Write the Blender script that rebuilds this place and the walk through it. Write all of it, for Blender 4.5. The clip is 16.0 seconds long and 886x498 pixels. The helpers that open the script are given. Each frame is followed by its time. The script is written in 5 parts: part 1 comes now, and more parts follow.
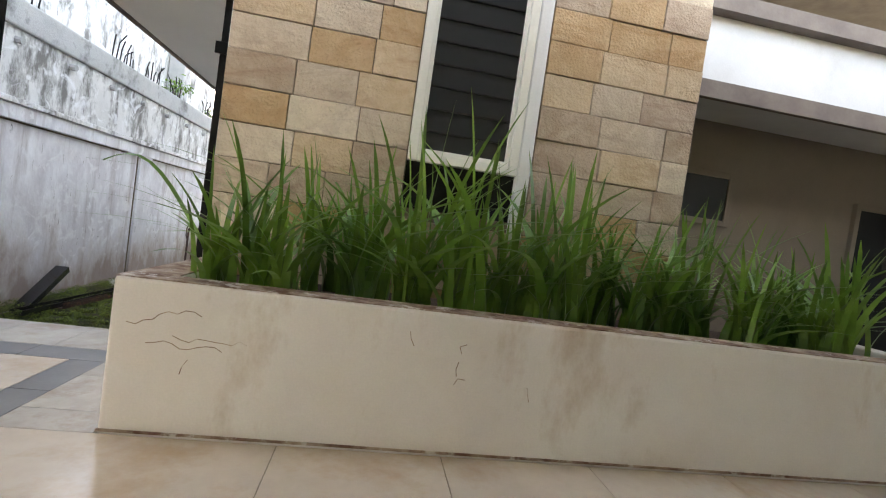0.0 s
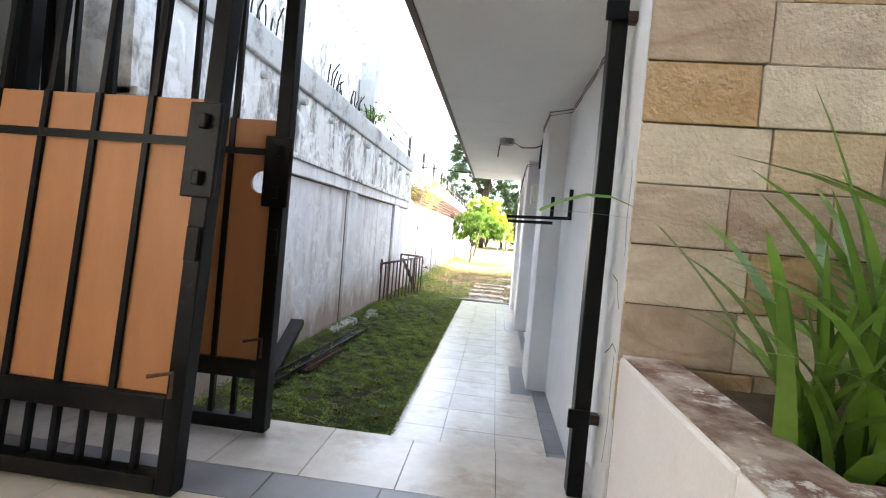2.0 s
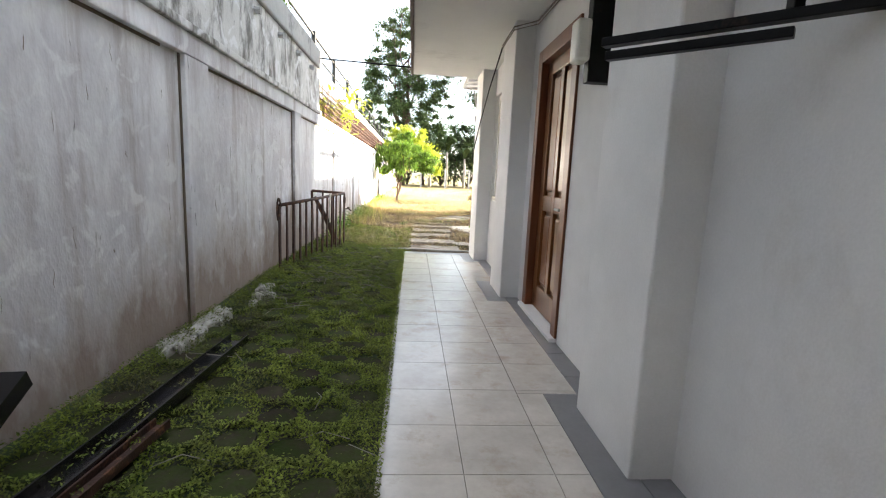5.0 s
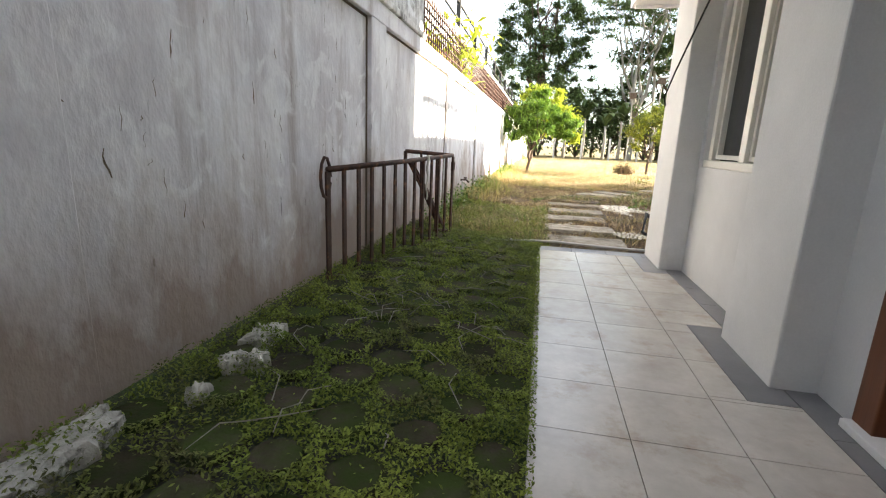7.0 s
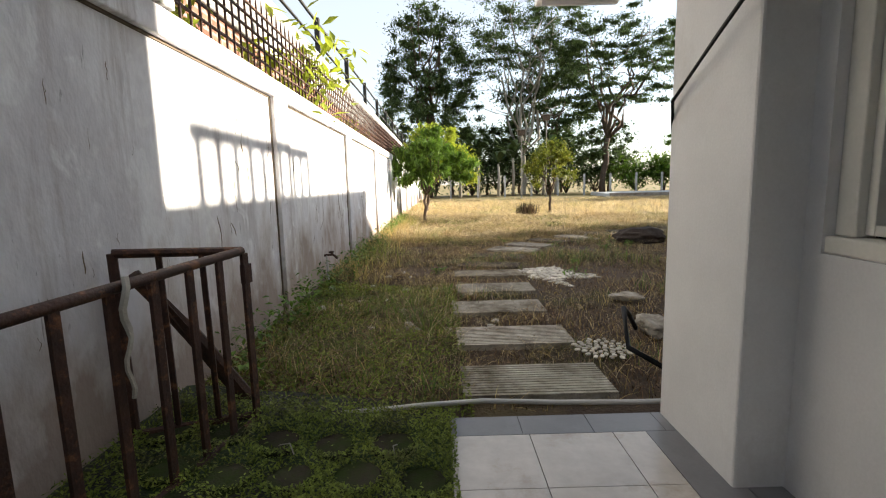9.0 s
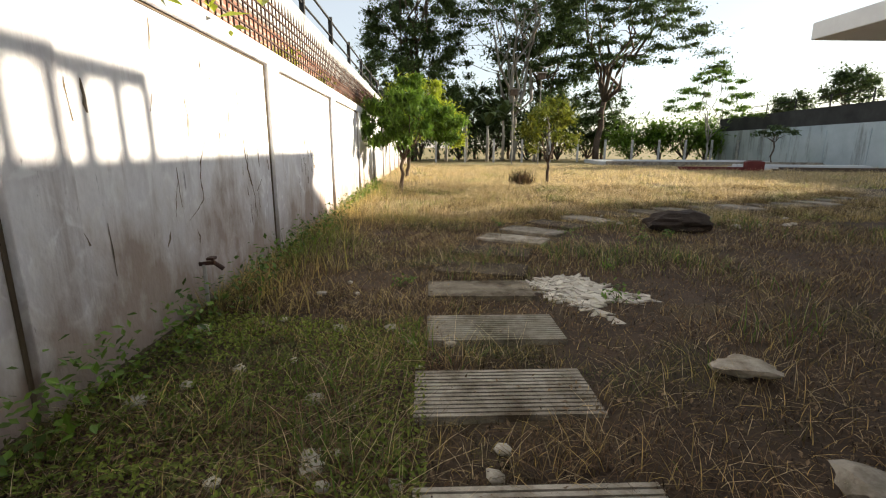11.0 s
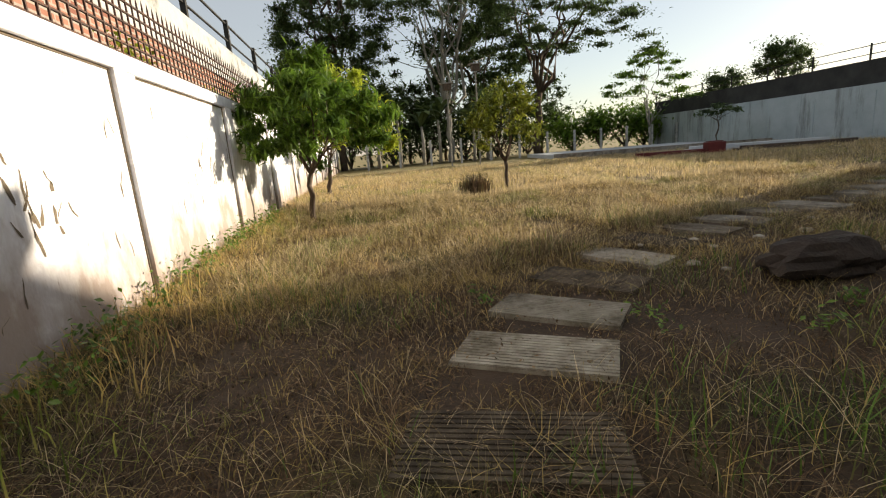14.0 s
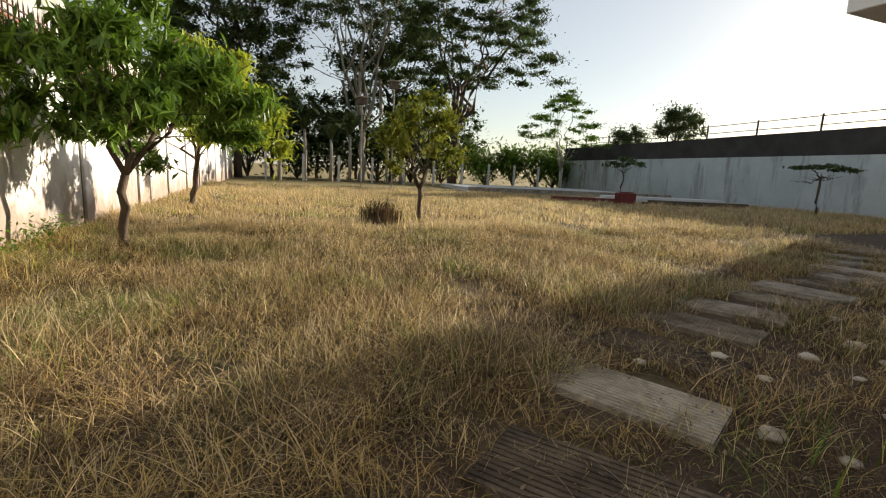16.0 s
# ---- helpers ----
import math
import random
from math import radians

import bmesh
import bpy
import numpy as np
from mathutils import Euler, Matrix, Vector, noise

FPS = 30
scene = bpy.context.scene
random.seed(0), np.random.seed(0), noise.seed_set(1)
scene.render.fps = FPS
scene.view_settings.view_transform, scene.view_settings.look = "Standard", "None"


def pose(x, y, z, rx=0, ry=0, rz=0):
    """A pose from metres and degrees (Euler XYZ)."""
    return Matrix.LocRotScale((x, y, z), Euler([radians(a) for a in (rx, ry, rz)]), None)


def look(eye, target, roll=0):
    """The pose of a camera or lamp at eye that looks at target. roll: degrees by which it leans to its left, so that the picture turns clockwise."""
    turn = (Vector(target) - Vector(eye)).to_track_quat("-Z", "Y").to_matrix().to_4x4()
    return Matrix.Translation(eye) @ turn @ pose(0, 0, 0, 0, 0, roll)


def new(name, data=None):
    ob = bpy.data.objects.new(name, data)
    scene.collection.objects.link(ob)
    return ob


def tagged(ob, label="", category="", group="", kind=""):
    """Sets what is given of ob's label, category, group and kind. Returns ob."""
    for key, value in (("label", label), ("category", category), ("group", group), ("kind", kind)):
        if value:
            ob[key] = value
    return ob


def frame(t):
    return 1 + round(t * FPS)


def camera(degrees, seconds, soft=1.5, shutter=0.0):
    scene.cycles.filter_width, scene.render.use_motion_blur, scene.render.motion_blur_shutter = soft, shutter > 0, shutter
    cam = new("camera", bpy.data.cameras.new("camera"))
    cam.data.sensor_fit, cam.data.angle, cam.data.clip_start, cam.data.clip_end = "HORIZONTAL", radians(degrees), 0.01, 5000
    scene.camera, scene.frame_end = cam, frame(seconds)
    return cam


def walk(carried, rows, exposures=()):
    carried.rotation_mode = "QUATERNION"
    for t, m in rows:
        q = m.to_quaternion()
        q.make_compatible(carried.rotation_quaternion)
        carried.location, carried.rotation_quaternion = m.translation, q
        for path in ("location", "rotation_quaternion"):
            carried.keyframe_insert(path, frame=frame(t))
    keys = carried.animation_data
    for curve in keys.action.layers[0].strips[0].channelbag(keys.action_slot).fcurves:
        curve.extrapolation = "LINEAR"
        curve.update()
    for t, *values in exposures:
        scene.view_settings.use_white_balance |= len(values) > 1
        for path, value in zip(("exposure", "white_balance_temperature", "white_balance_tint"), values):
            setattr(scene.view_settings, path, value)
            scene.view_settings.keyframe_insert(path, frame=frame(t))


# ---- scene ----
EXPOSURES = [(0.0, 3.95, 6650, 10), (0.5, 3.95, 6600, 10), (1.0, 3.65, 6400, 10), (1.5, 3.9, 6300, 10), (2.0, 4.12, 6350, 10), (2.5, 3.6, 6400, 10), (3.0, 3.55, 6650, 10), (3.5, 3.5, 6800, 10), (6.0, 3.3, 6900, 10), (6.5, 3.12, 6950, 10), (7.0, 3.08, 7000, 10), (7.5, 2.65, 7000, 10), (8.0, 2.45, 7000, 10), (8.5, 2.2, 6950, 10), (9.0, 1.78, 6900, 10), (11.5, 1.32, 7200, 10), (12.5, 1.02, 7250, 10), (14.0, 0.9, 7350, 10), (16.0, 0.88, 7400, 10)]
cam = camera(87.3, 16.0, soft=1.15)
PATH = [
    (0, (-0.349, 2.544, 1.499), (-0.045, 4.52, 1.425), 8.1),
    (0.5, (-0.694, 2.704, 1.545), (-0.821, 4.697, 1.433), 7.2),
    (1, (-1.126, 2.928, 1.522), (-1.591, 4.874, 1.499), 5.9),
    (1.5, (-1.507, 3.336, 1.516), (-1.849, 5.306, 1.479), 4.5),
    (2, (-1.826, 3.807, 1.535), (-2.046, 5.793, 1.459), 4.8),
    (2.5, (-2.118, 4.343, 1.551), (-2.132, 6.331, 1.337), 2.7),
    (3, (-2.233, 4.937, 1.617), (-2.184, 6.92, 1.358), 2.8),
    (3.5, (-2.386, 5.512, 1.617), (-2.12, 7.487, 1.454), 3.8),
    (3.7, (-2.405, 5.705, 1.588), (-2.117, 7.673, 1.39), 2.8),
    (5.8, (-2.341, 7.656, 1.146), (-2.349, 9.629, 0.818), 0.1),
    (6, (-2.412, 7.939, 1.133), (-2.457, 9.911, 0.803), -1.4),
    (6.5, (-2.429, 8.703, 1.06), (-2.83, 10.633, 0.722), 3.6),
    (7, (-2.51, 9.346, 1.053), (-2.894, 11.256, 0.603), 2.3),
    (7.5, (-2.518, 10.035, 1.073), (-2.877, 11.979, 0.77), 4.6),
    (8, (-2.524, 10.7, 1.106), (-2.611, 12.669, 0.766), 0.5),
    (8.5, (-2.495, 11.439, 1.187), (-2.549, 13.418, 0.903), 1.9),
    (9, (-2.498, 12.103, 1.197), (-2.492, 14.084, 0.924), -1.5),
    (9.2, (-2.477, 12.346, 1.174), (-2.444, 14.326, 0.898), -1.7),
    (11.3, (-2.297, 14.833, 1.184), (-2.228, 16.784, 0.75), 0.1),
    (11.5, (-2.26, 15.097, 1.179), (-2.195, 17.06, 0.806), -0.1),
    (12, (-2.19, 15.711, 1.198), (-2.127, 17.68, 0.854), -0.1),
    (12.5, (-2.175, 16.338, 1.191), (-1.996, 18.304, 0.872), -1.4),
    (13, (-2.082, 16.884, 1.115), (-1.741, 18.809, 0.692), -0.6),
    (13.5, (-2.046, 17.54, 1.123), (-1.747, 19.47, 0.694), -0.1),
    (14, (-2.027, 18.183, 1.147), (-1.722, 20.114, 0.728), -4.5),
    (14.5, (-1.9, 18.777, 1.134), (-1.705, 20.732, 0.76), 3.2),
    (14.8, (-1.924, 19.065, 1.158), (-1.462, 20.986, 0.844), 4.1),
    (15, (-1.924, 19.305, 1.165), (-1.373, 21.197, 0.823), -1.2),
    (15.5, (-1.709, 19.893, 1.154), (-1.044, 21.749, 0.819), -1.5),
    (16, (-1.37, 20.479, 1.103), (-0.668, 22.323, 0.775), 2.7),
]
walk(cam, [(t, look(eye, target, roll)) for t, eye, target, roll in PATH], EXPOSURES)
# ---------------------------------------------------------------- world, sun
SUN_TO = Vector((0.93, 0.345, 0.25)).normalized()
world = bpy.data.worlds.new("sky")
scene.world = world
world.use_nodes = True
wn = world.node_tree.nodes
sky = wn.new("ShaderNodeTexSky")
sky.sky_type = "NISHITA"
sky.sun_disc = False
sky.sun_elevation = math.asin(SUN_TO.z)
sky.sun_rotation = math.atan2(SUN_TO.x, SUN_TO.y)
sky.air_density, sky.dust_density, sky.ozone_density = 1.0, 0.6, 2.5
# thin bright haze over the clear sky
haze = wn.new("ShaderNodeMix")
haze.data_type, haze.blend_type = "RGBA", "MIX"
haze.inputs[0].default_value = 0.5
haze.inputs[7].default_value = (3.6, 3.65, 3.75, 1)
world.node_tree.links.new(sky.outputs[0], haze.inputs[6])
world.node_tree.links.new(haze.outputs[2], wn["Background"].inputs[0])
wn["Background"].inputs[1].default_value = 0.105
sun = new("sun", bpy.data.lights.new("sun", "SUN"))
sun.data.energy, sun.data.angle, sun.data.color = 5.0, radians(0.5), (1.0, 0.93, 0.8)
sun.matrix_world = look(SUN_TO * 60, (0, 0, 0))

# ---------------------------------------------------------------- materials
def rgb(c):
    return (*c, 1.0)


def mat(name, a, b, rough=0.8, scale=6.0, fine=60.0, bump=0.15, metal=0.0, spread=0.5, c=None, cscale=1.2, cmin=0.55, cmax=0.7,
        island=0.0, streak=None, spec=0.4, translucent=0.0, stretch=(1, 1, 1), pick=None, damp=None, drips=None):
    """Two tones mixed by coarse and fine noise, a third tone in stains, relief from the fine noise."""
    m = bpy.data.materials.new(name)
    m.use_nodes = True
    nt = m.node_tree
    n, l = nt.nodes, nt.links
    p = n["Principled BSDF"]
    p.inputs["Roughness"].default_value = rough
    p.inputs["Metallic"].default_value = metal
    p.inputs["Specular IOR Level"].default_value = spec
    co = n.new("ShaderNodeTexCoord")
    geo = n.new("ShaderNodeNewGeometry")
    mp = n.new("ShaderNodeMapping")
    mp.inputs["Scale"].default_value = stretch
    l.new(geo.outputs["Position"], mp.inputs[0])
    n1 = n.new("ShaderNodeTexNoise")
    n1.inputs["Scale"].default_value, n1.inputs["Detail"].default_value = scale, 5
    n1.inputs["Roughness"].default_value = 0.65
    n2 = n.new("ShaderNodeTexNoise")
    n2.inputs["Scale"].default_value, n2.inputs["Detail"].default_value = fine, 3
    l.new(mp.outputs[0], n1.inputs[0])
    l.new(mp.outputs[0], n2.inputs[0])
    r1 = n.new("ShaderNodeMapRange")
    r1.inputs[1].default_value, r1.inputs[2].default_value = 0.5 - spread / 2, 0.5 + spread / 2
    l.new(n1.outputs[0], r1.inputs[0])
    mx = n.new("ShaderNodeMix")
    mx.data_type = "RGBA"
    mx.inputs[6].default_value, mx.inputs[7].default_value = rgb(a), rgb(b)
    l.new(r1.outputs[0], mx.inputs[0])
    out = mx.outputs[2]
    if c is not None:
        n3 = n.new("ShaderNodeTexNoise")
        n3.inputs["Scale"].default_value, n3.inputs["Detail"].default_value = cscale, 6
        n3.inputs["Roughness"].default_value = 0.7
        if streak:
            ms = n.new("ShaderNodeMapping")
            ms.inputs["Scale"].default_value = streak
            l.new(geo.outputs["Position"], ms.inputs[0])
            l.new(ms.outputs[0], n3.inputs[0])
        else:
            l.new(geo.outputs["Position"], n3.inputs[0])
        r3 = n.new("ShaderNodeMapRange")
        r3.inputs[1].default_value, r3.inputs[2].default_value = cmin, cmax
        l.new(n3.outputs[0], r3.inputs[0])
        m3 = n.new("ShaderNodeMix")
        m3.data_type = "RGBA"
        m3.inputs[7].default_value = rgb(c)
        l.new(out, m3.inputs[6])
        l.new(r3.outputs[0], m3.inputs[0])
        out = m3.outputs[2]
    if pick:
        # each piece leans towards one of the listed tones
        oi2 = n.new("ShaderNodeObjectInfo")
        cr = n.new("ShaderNodeValToRGB")
        cr.color_ramp.interpolation = "CONSTANT"
        while len(cr.color_ramp.elements) < len(pick):
            cr.color_ramp.elements.new(0.5)
        for k, col in enumerate(pick):
            cr.color_ramp.elements[k].position = k / len(pick)
            cr.color_ramp.elements[k].color = rgb(col)
        l.new(oi2.outputs["Random"], cr.inputs[0])
        m4 = n.new("ShaderNodeMix")
        m4.data_type = "RGBA"
        m4.inputs[0].default_value = 0.58
        l.new(out, m4.inputs[6])
        l.new(cr.outputs[0], m4.inputs[7])
        out = m4.outputs[2]
    if drips:
        # thin dark runs and peeled marks
        md = n.new("ShaderNodeMapping")
        md.inputs["Scale"].default_value = (3, 13, 2.6)
        l.new(geo.outputs["Position"], md.inputs[0])
        nd = n.new("ShaderNodeTexNoise")
        nd.inputs["Scale"].default_value, nd.inputs["Detail"].default_value, nd.inputs["Roughness"].default_value = 1.0, 5, 0.7
        nd.inputs["Distortion"].default_value = 0.6
        l.new(md.outputs[0], nd.inputs[0])
        rd = n.new("ShaderNodeMapRange")
        rd.inputs[1].default_value, rd.inputs[2].default_value, rd.inputs[4].default_value = 0.655, 0.7, 0.75
        l.new(nd.outputs[0], rd.inputs[0])
        m5 = n.new("ShaderNodeMix")
        m5.data_type = "RGBA"
        m5.inputs[7].default_value = rgb(drips)
        l.new(out, m5.inputs[6])
        l.new(rd.outputs[0], m5.inputs[0])
        out = m5.outputs[2]
        # pale lime smears
        nw = n.new("ShaderNodeTexNoise")
        nw.inputs["Scale"].default_value, nw.inputs["Detail"].default_value, nw.inputs["Distortion"].default_value = 4.2, 3, 1.6
        l.new(geo.outputs["Position"], nw.inputs[0])
        mh = n.new("ShaderNodeMapRange")
        mh.inputs[1].default_value, mh.inputs[2].default_value, mh.inputs[4].default_value = 0.54, 0.64, 0.75
        l.new(nw.outputs[0], mh.inputs[0])
        m7 = n.new("ShaderNodeMix")
        m7.data_type = "RGBA"
        m7.inputs[7].default_value = (0.86, 0.86, 0.87, 1)
        l.new(out, m7.inputs[6])
        l.new(mh.outputs[0], m7.inputs[0])
        out = m7.outputs[2]
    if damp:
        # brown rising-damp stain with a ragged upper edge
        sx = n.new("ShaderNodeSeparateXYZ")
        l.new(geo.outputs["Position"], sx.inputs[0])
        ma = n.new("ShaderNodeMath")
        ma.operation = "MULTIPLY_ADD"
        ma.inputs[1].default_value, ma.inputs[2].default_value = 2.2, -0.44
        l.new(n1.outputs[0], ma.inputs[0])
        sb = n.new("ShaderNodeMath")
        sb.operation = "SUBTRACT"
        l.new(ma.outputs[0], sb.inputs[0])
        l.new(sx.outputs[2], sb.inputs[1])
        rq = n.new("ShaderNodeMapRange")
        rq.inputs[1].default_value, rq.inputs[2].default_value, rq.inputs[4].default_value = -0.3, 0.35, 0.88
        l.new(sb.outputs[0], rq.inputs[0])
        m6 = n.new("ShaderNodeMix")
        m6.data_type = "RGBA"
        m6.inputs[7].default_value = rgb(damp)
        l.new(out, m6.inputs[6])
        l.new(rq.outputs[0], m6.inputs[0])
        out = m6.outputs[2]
    hv = n.new("ShaderNodeHueSaturation")
    l.new(out, hv.inputs["Color"])
    ra = n.new("ShaderNodeMapRange")
    ra.inputs[3].default_value, ra.inputs[4].default_value = 0.93, 1.07
    l.new(n2.outputs[0], ra.inputs[0])
    val = ra.outputs[0]
    if island:
        oi = n.new("ShaderNodeObjectInfo")
        src = geo.outputs["Random Per Island"] if island > 0 else oi.outputs["Random"]
        ri = n.new("ShaderNodeMapRange")
        k = abs(island)
        ri.inputs[3].default_value, ri.inputs[4].default_value = 1 - k, 1 + k
        l.new(src, ri.inputs[0])
        mm = n.new("ShaderNodeMath")
        mm.operation = "MULTIPLY"
        l.new(ri.outputs[0], mm.inputs[0])
        l.new(val, mm.inputs[1])
        val = mm.outputs[0]
    l.new(val, hv.inputs["Value"])
    l.new(hv.outputs[0], p.inputs["Base Color"])
    if bump:
        bp = n.new("ShaderNodeBump")
        bp.inputs["Strength"].default_value, bp.inputs["Distance"].default_value = bump, 0.02
        ad = n.new("ShaderNodeMath")
        ad.operation = "ADD"
        l.new(n1.outputs[0], ad.inputs[0])
        l.new(n2.outputs[0], ad.inputs[1])
        l.new(ad.outputs[0], bp.inputs["Height"])
        l.new(bp.outputs[0], p.inputs["Normal"])
    if translucent:
        tr = n.new("ShaderNodeBsdfTranslucent")
        l.new(hv.outputs[0], tr.inputs[0])
        ms2 = n.new("ShaderNodeMixShader")
        ms2.inputs[0].default_value = translucent
        l.new(p.outputs[0], ms2.inputs[1])
        l.new(tr.outputs[0], ms2.inputs[2])
        l.new(ms2.outputs[0], n["Material Output"].inputs[0])
    return m


M = {}
M["plaster"] = mat("white_plaster", (0.6, 0.59, 0.58), (0.74, 0.73, 0.72), 0.85, 1.4, 90, 0.06, c=(0.5, 0.47, 0.44), cscale=1.8, cmin=0.6, cmax=0.9, streak=(1, 1, 0.6))
M["soffit"] = mat("soffit_plaster", (0.62, 0.61, 0.58), (0.7, 0.69, 0.66), 0.9, 1.2, 80, 0.05, c=(0.45, 0.43, 0.4), cscale=0.9, cmin=0.6, cmax=0.9)
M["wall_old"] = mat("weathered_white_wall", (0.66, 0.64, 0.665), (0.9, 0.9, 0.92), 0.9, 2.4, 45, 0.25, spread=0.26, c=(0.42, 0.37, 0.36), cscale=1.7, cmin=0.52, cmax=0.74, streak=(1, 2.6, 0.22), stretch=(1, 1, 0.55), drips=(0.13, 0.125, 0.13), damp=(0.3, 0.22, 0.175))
M["wall_upper"] = mat("stained_upper_wall", (0.6, 0.59, 0.57), (0.78, 0.77, 0.75), 0.9, 3.0, 45, 0.2, c=(0.2, 0.19, 0.175), cscale=2.2, cmin=0.47, cmax=0.62, streak=(1, 2.2, 0.9), drips=(0.1, 0.1, 0.095))
M["concrete"] = mat("grey_concrete", (0.34, 0.34, 0.33), (0.5, 0.49, 0.47), 0.9, 4, 60, 0.25, c=(0.16, 0.16, 0.15), cscale=2, cmin=0.52, cmax=0.65)
M["planter"] = mat("cream_painted_plaster", (0.69, 0.63, 0.595), (0.79, 0.75, 0.715), 0.75, 1.8, 100, 0.08, c=(0.44, 0.31, 0.2), cscale=1.9, cmin=0.54, cmax=0.82, streak=(1, 1, 0.5))
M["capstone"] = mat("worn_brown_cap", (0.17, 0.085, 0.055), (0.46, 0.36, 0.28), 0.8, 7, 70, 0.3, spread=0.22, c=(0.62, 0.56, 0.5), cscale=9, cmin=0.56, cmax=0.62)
M["stone"] = mat("sandstone_cladding", (0.34, 0.225, 0.13), (0.58, 0.46, 0.335), 0.85, 4.5, 60, 0.5, spread=0.32, c=(0.22, 0.1, 0.045), cscale=3.2, cmin=0.5, cmax=0.66, island=-0.16, streak=(0.5, 1, 1.6), pick=((0.58, 0.38, 0.18), (0.47, 0.37, 0.28), (0.58, 0.5, 0.4), (0.4, 0.32, 0.26), (0.55, 0.43, 0.28), (0.6, 0.54, 0.44)))
for nd_ in M["stone"].node_tree.nodes:
    if nd_.bl_idname == "ShaderNodeTexNoise" and nd_.inputs["Scale"].default_value < 20:
        nd_.inputs["Distortion"].default_value = 1.6
M["joint"] = mat("dark_joint", (0.12, 0.09, 0.06), (0.18, 0.14, 0.1), 0.95, 8, 80, 0.1)
M["tile"] = mat("cream_floor_tile", (0.43, 0.385, 0.34), (0.57, 0.53, 0.475), 0.22, 5, 25, 0.015, c=(0.36, 0.28, 0.21), cscale=3.4, cmin=0.54, cmax=0.76, island=-0.04, spec=0.5)
M["marble"] = mat("beige_marble_floor", (0.54, 0.455, 0.37), (0.62, 0.545, 0.46), 0.15, 2.2, 14, 0.01, c=(0.46, 0.32, 0.19), cscale=1.4, cmin=0.5, cmax=0.75, island=-0.04, spec=0.5)
M["tile_dark"] = mat("grey_border_tile", (0.16, 0.155, 0.16), (0.21, 0.205, 0.21), 0.35, 5, 60, 0.02, island=-0.06)
M["grout"] = mat("grey_grout", (0.25, 0.23, 0.21), (0.32, 0.3, 0.27), 0.9, 8, 80, 0.1)
M["gloss_black"] = mat("glossy_black_paint", (0.01, 0.01, 0.011), (0.025, 0.024, 0.024), 0.18, 6, 70, 0.04, c=(0.06, 0.035, 0.02), cscale=9, cmin=0.6, cmax=0.75, spec=0.5)
M["black"] = mat("black_painted_steel", (0.002, 0.002, 0.0024), (0.005, 0.0047, 0.0047), 0.42, 6, 70, 0.08, c=(0.04, 0.022, 0.014), cscale=8, cmin=0.6, cmax=0.75, spec=0.15)
M["rust"] = mat("rusty_dark_steel", (0.025, 0.012, 0.009), (0.085, 0.036, 0.022), 0.7, 14, 90, 0.25, c=(0.24, 0.1, 0.045), cscale=11, cmin=0.55, cmax=0.7)
M["board"] = mat("orange_brown_board", (0.37, 0.155, 0.058), (0.43, 0.195, 0.08), 0.55, 2.5, 60, 0.04, island=-0.06, stretch=(4, 4, 0.5))
M["door"] = mat("varnished_teak", (0.13, 0.045, 0.013), (0.22, 0.082, 0.024), 0.3, 5, 40, 0.05, stretch=(3, 3, 0.35), spec=0.5)
M["doorframe"] = mat("dark_teak_frame", (0.1, 0.03, 0.012), (0.17, 0.055, 0.02), 0.4, 5, 40, 0.05, stretch=(3, 3, 0.35))
M["white_frame"] = mat("cream_window_frame", (0.66, 0.63, 0.56), (0.72, 0.7, 0.64), 0.45, 4, 60, 0.03)
# near-black colour stands in for the darkness of unlit openings
M["dark"] = mat("unlit_near_black", (0.006, 0.006, 0.0065), (0.015, 0.014, 0.0135), 0.7, 3, 20, 0.02, spec=0.1)
M["soil"] = mat("dry_soil", (0.04, 0.026, 0.017), (0.085, 0.055, 0.034), 0.95, 3, 50, 0.5, c=(0.13, 0.1, 0.045), cscale=0.7)
M["moss_soil"] = mat("dark_mossy_soil", (0.022, 0.022, 0.016), (0.05, 0.045, 0.032), 0.95, 5, 60, 0.5, c=(0.035, 0.06, 0.015), cscale=1.6, cmin=0.45, cmax=0.6)
M["paver"] = mat("dark_concrete_paver", (0.03, 0.025, 0.018), (0.065, 0.053, 0.038), 1.0, 12, 90, 0.3, c=(0.035, 0.05, 0.014), cscale=4, cmin=0.4, cmax=0.6, island=-0.35, spec=0.08)
M["moss"] = mat("green_moss_leaf", (0.075, 0.115, 0.018), (0.26, 0.31, 0.055), 0.9, 1.3, 30, 0, island=0.55, translucent=0.25, c=(0.1, 0.1, 0.04), cscale=2.3, cmin=0.5, cmax=0.65)
M["drygrass"] = mat("dry_grass_blade", (0.52, 0.35, 0.15), (0.44, 0.36, 0.13), 0.7, 0.55, 12, 0, island=0.75, translucent=0.5, c=(0.17, 0.25, 0.035), cscale=0.5, cmin=0.51, cmax=0.64)
M["thatch"] = mat("dead_brown_grass", (0.06, 0.036, 0.02), (0.2, 0.125, 0.065), 0.85, 1.2, 12, 0, island=0.85, translucent=0.15, c=(0.07, 0.09, 0.025), cscale=0.8, cmin=0.52, cmax=0.66)
M["litter"] = mat("dry_leaf_litter", (0.1, 0.06, 0.035), (0.24, 0.17, 0.1), 0.9, 1.5, 14, 0, island=0.6)
M["straw"] = mat("pale_straw_stalk", (0.54, 0.41, 0.23), (0.68, 0.56, 0.36), 0.7, 0.8, 12, 0, island=0.7, translucent=0.45)
M["blade"] = mat("green_strap_leaf", (0.05, 0.125, 0.015), (0.19, 0.3, 0.045), 0.35, 3, 30, 0, island=0.3, translucent=0.25)
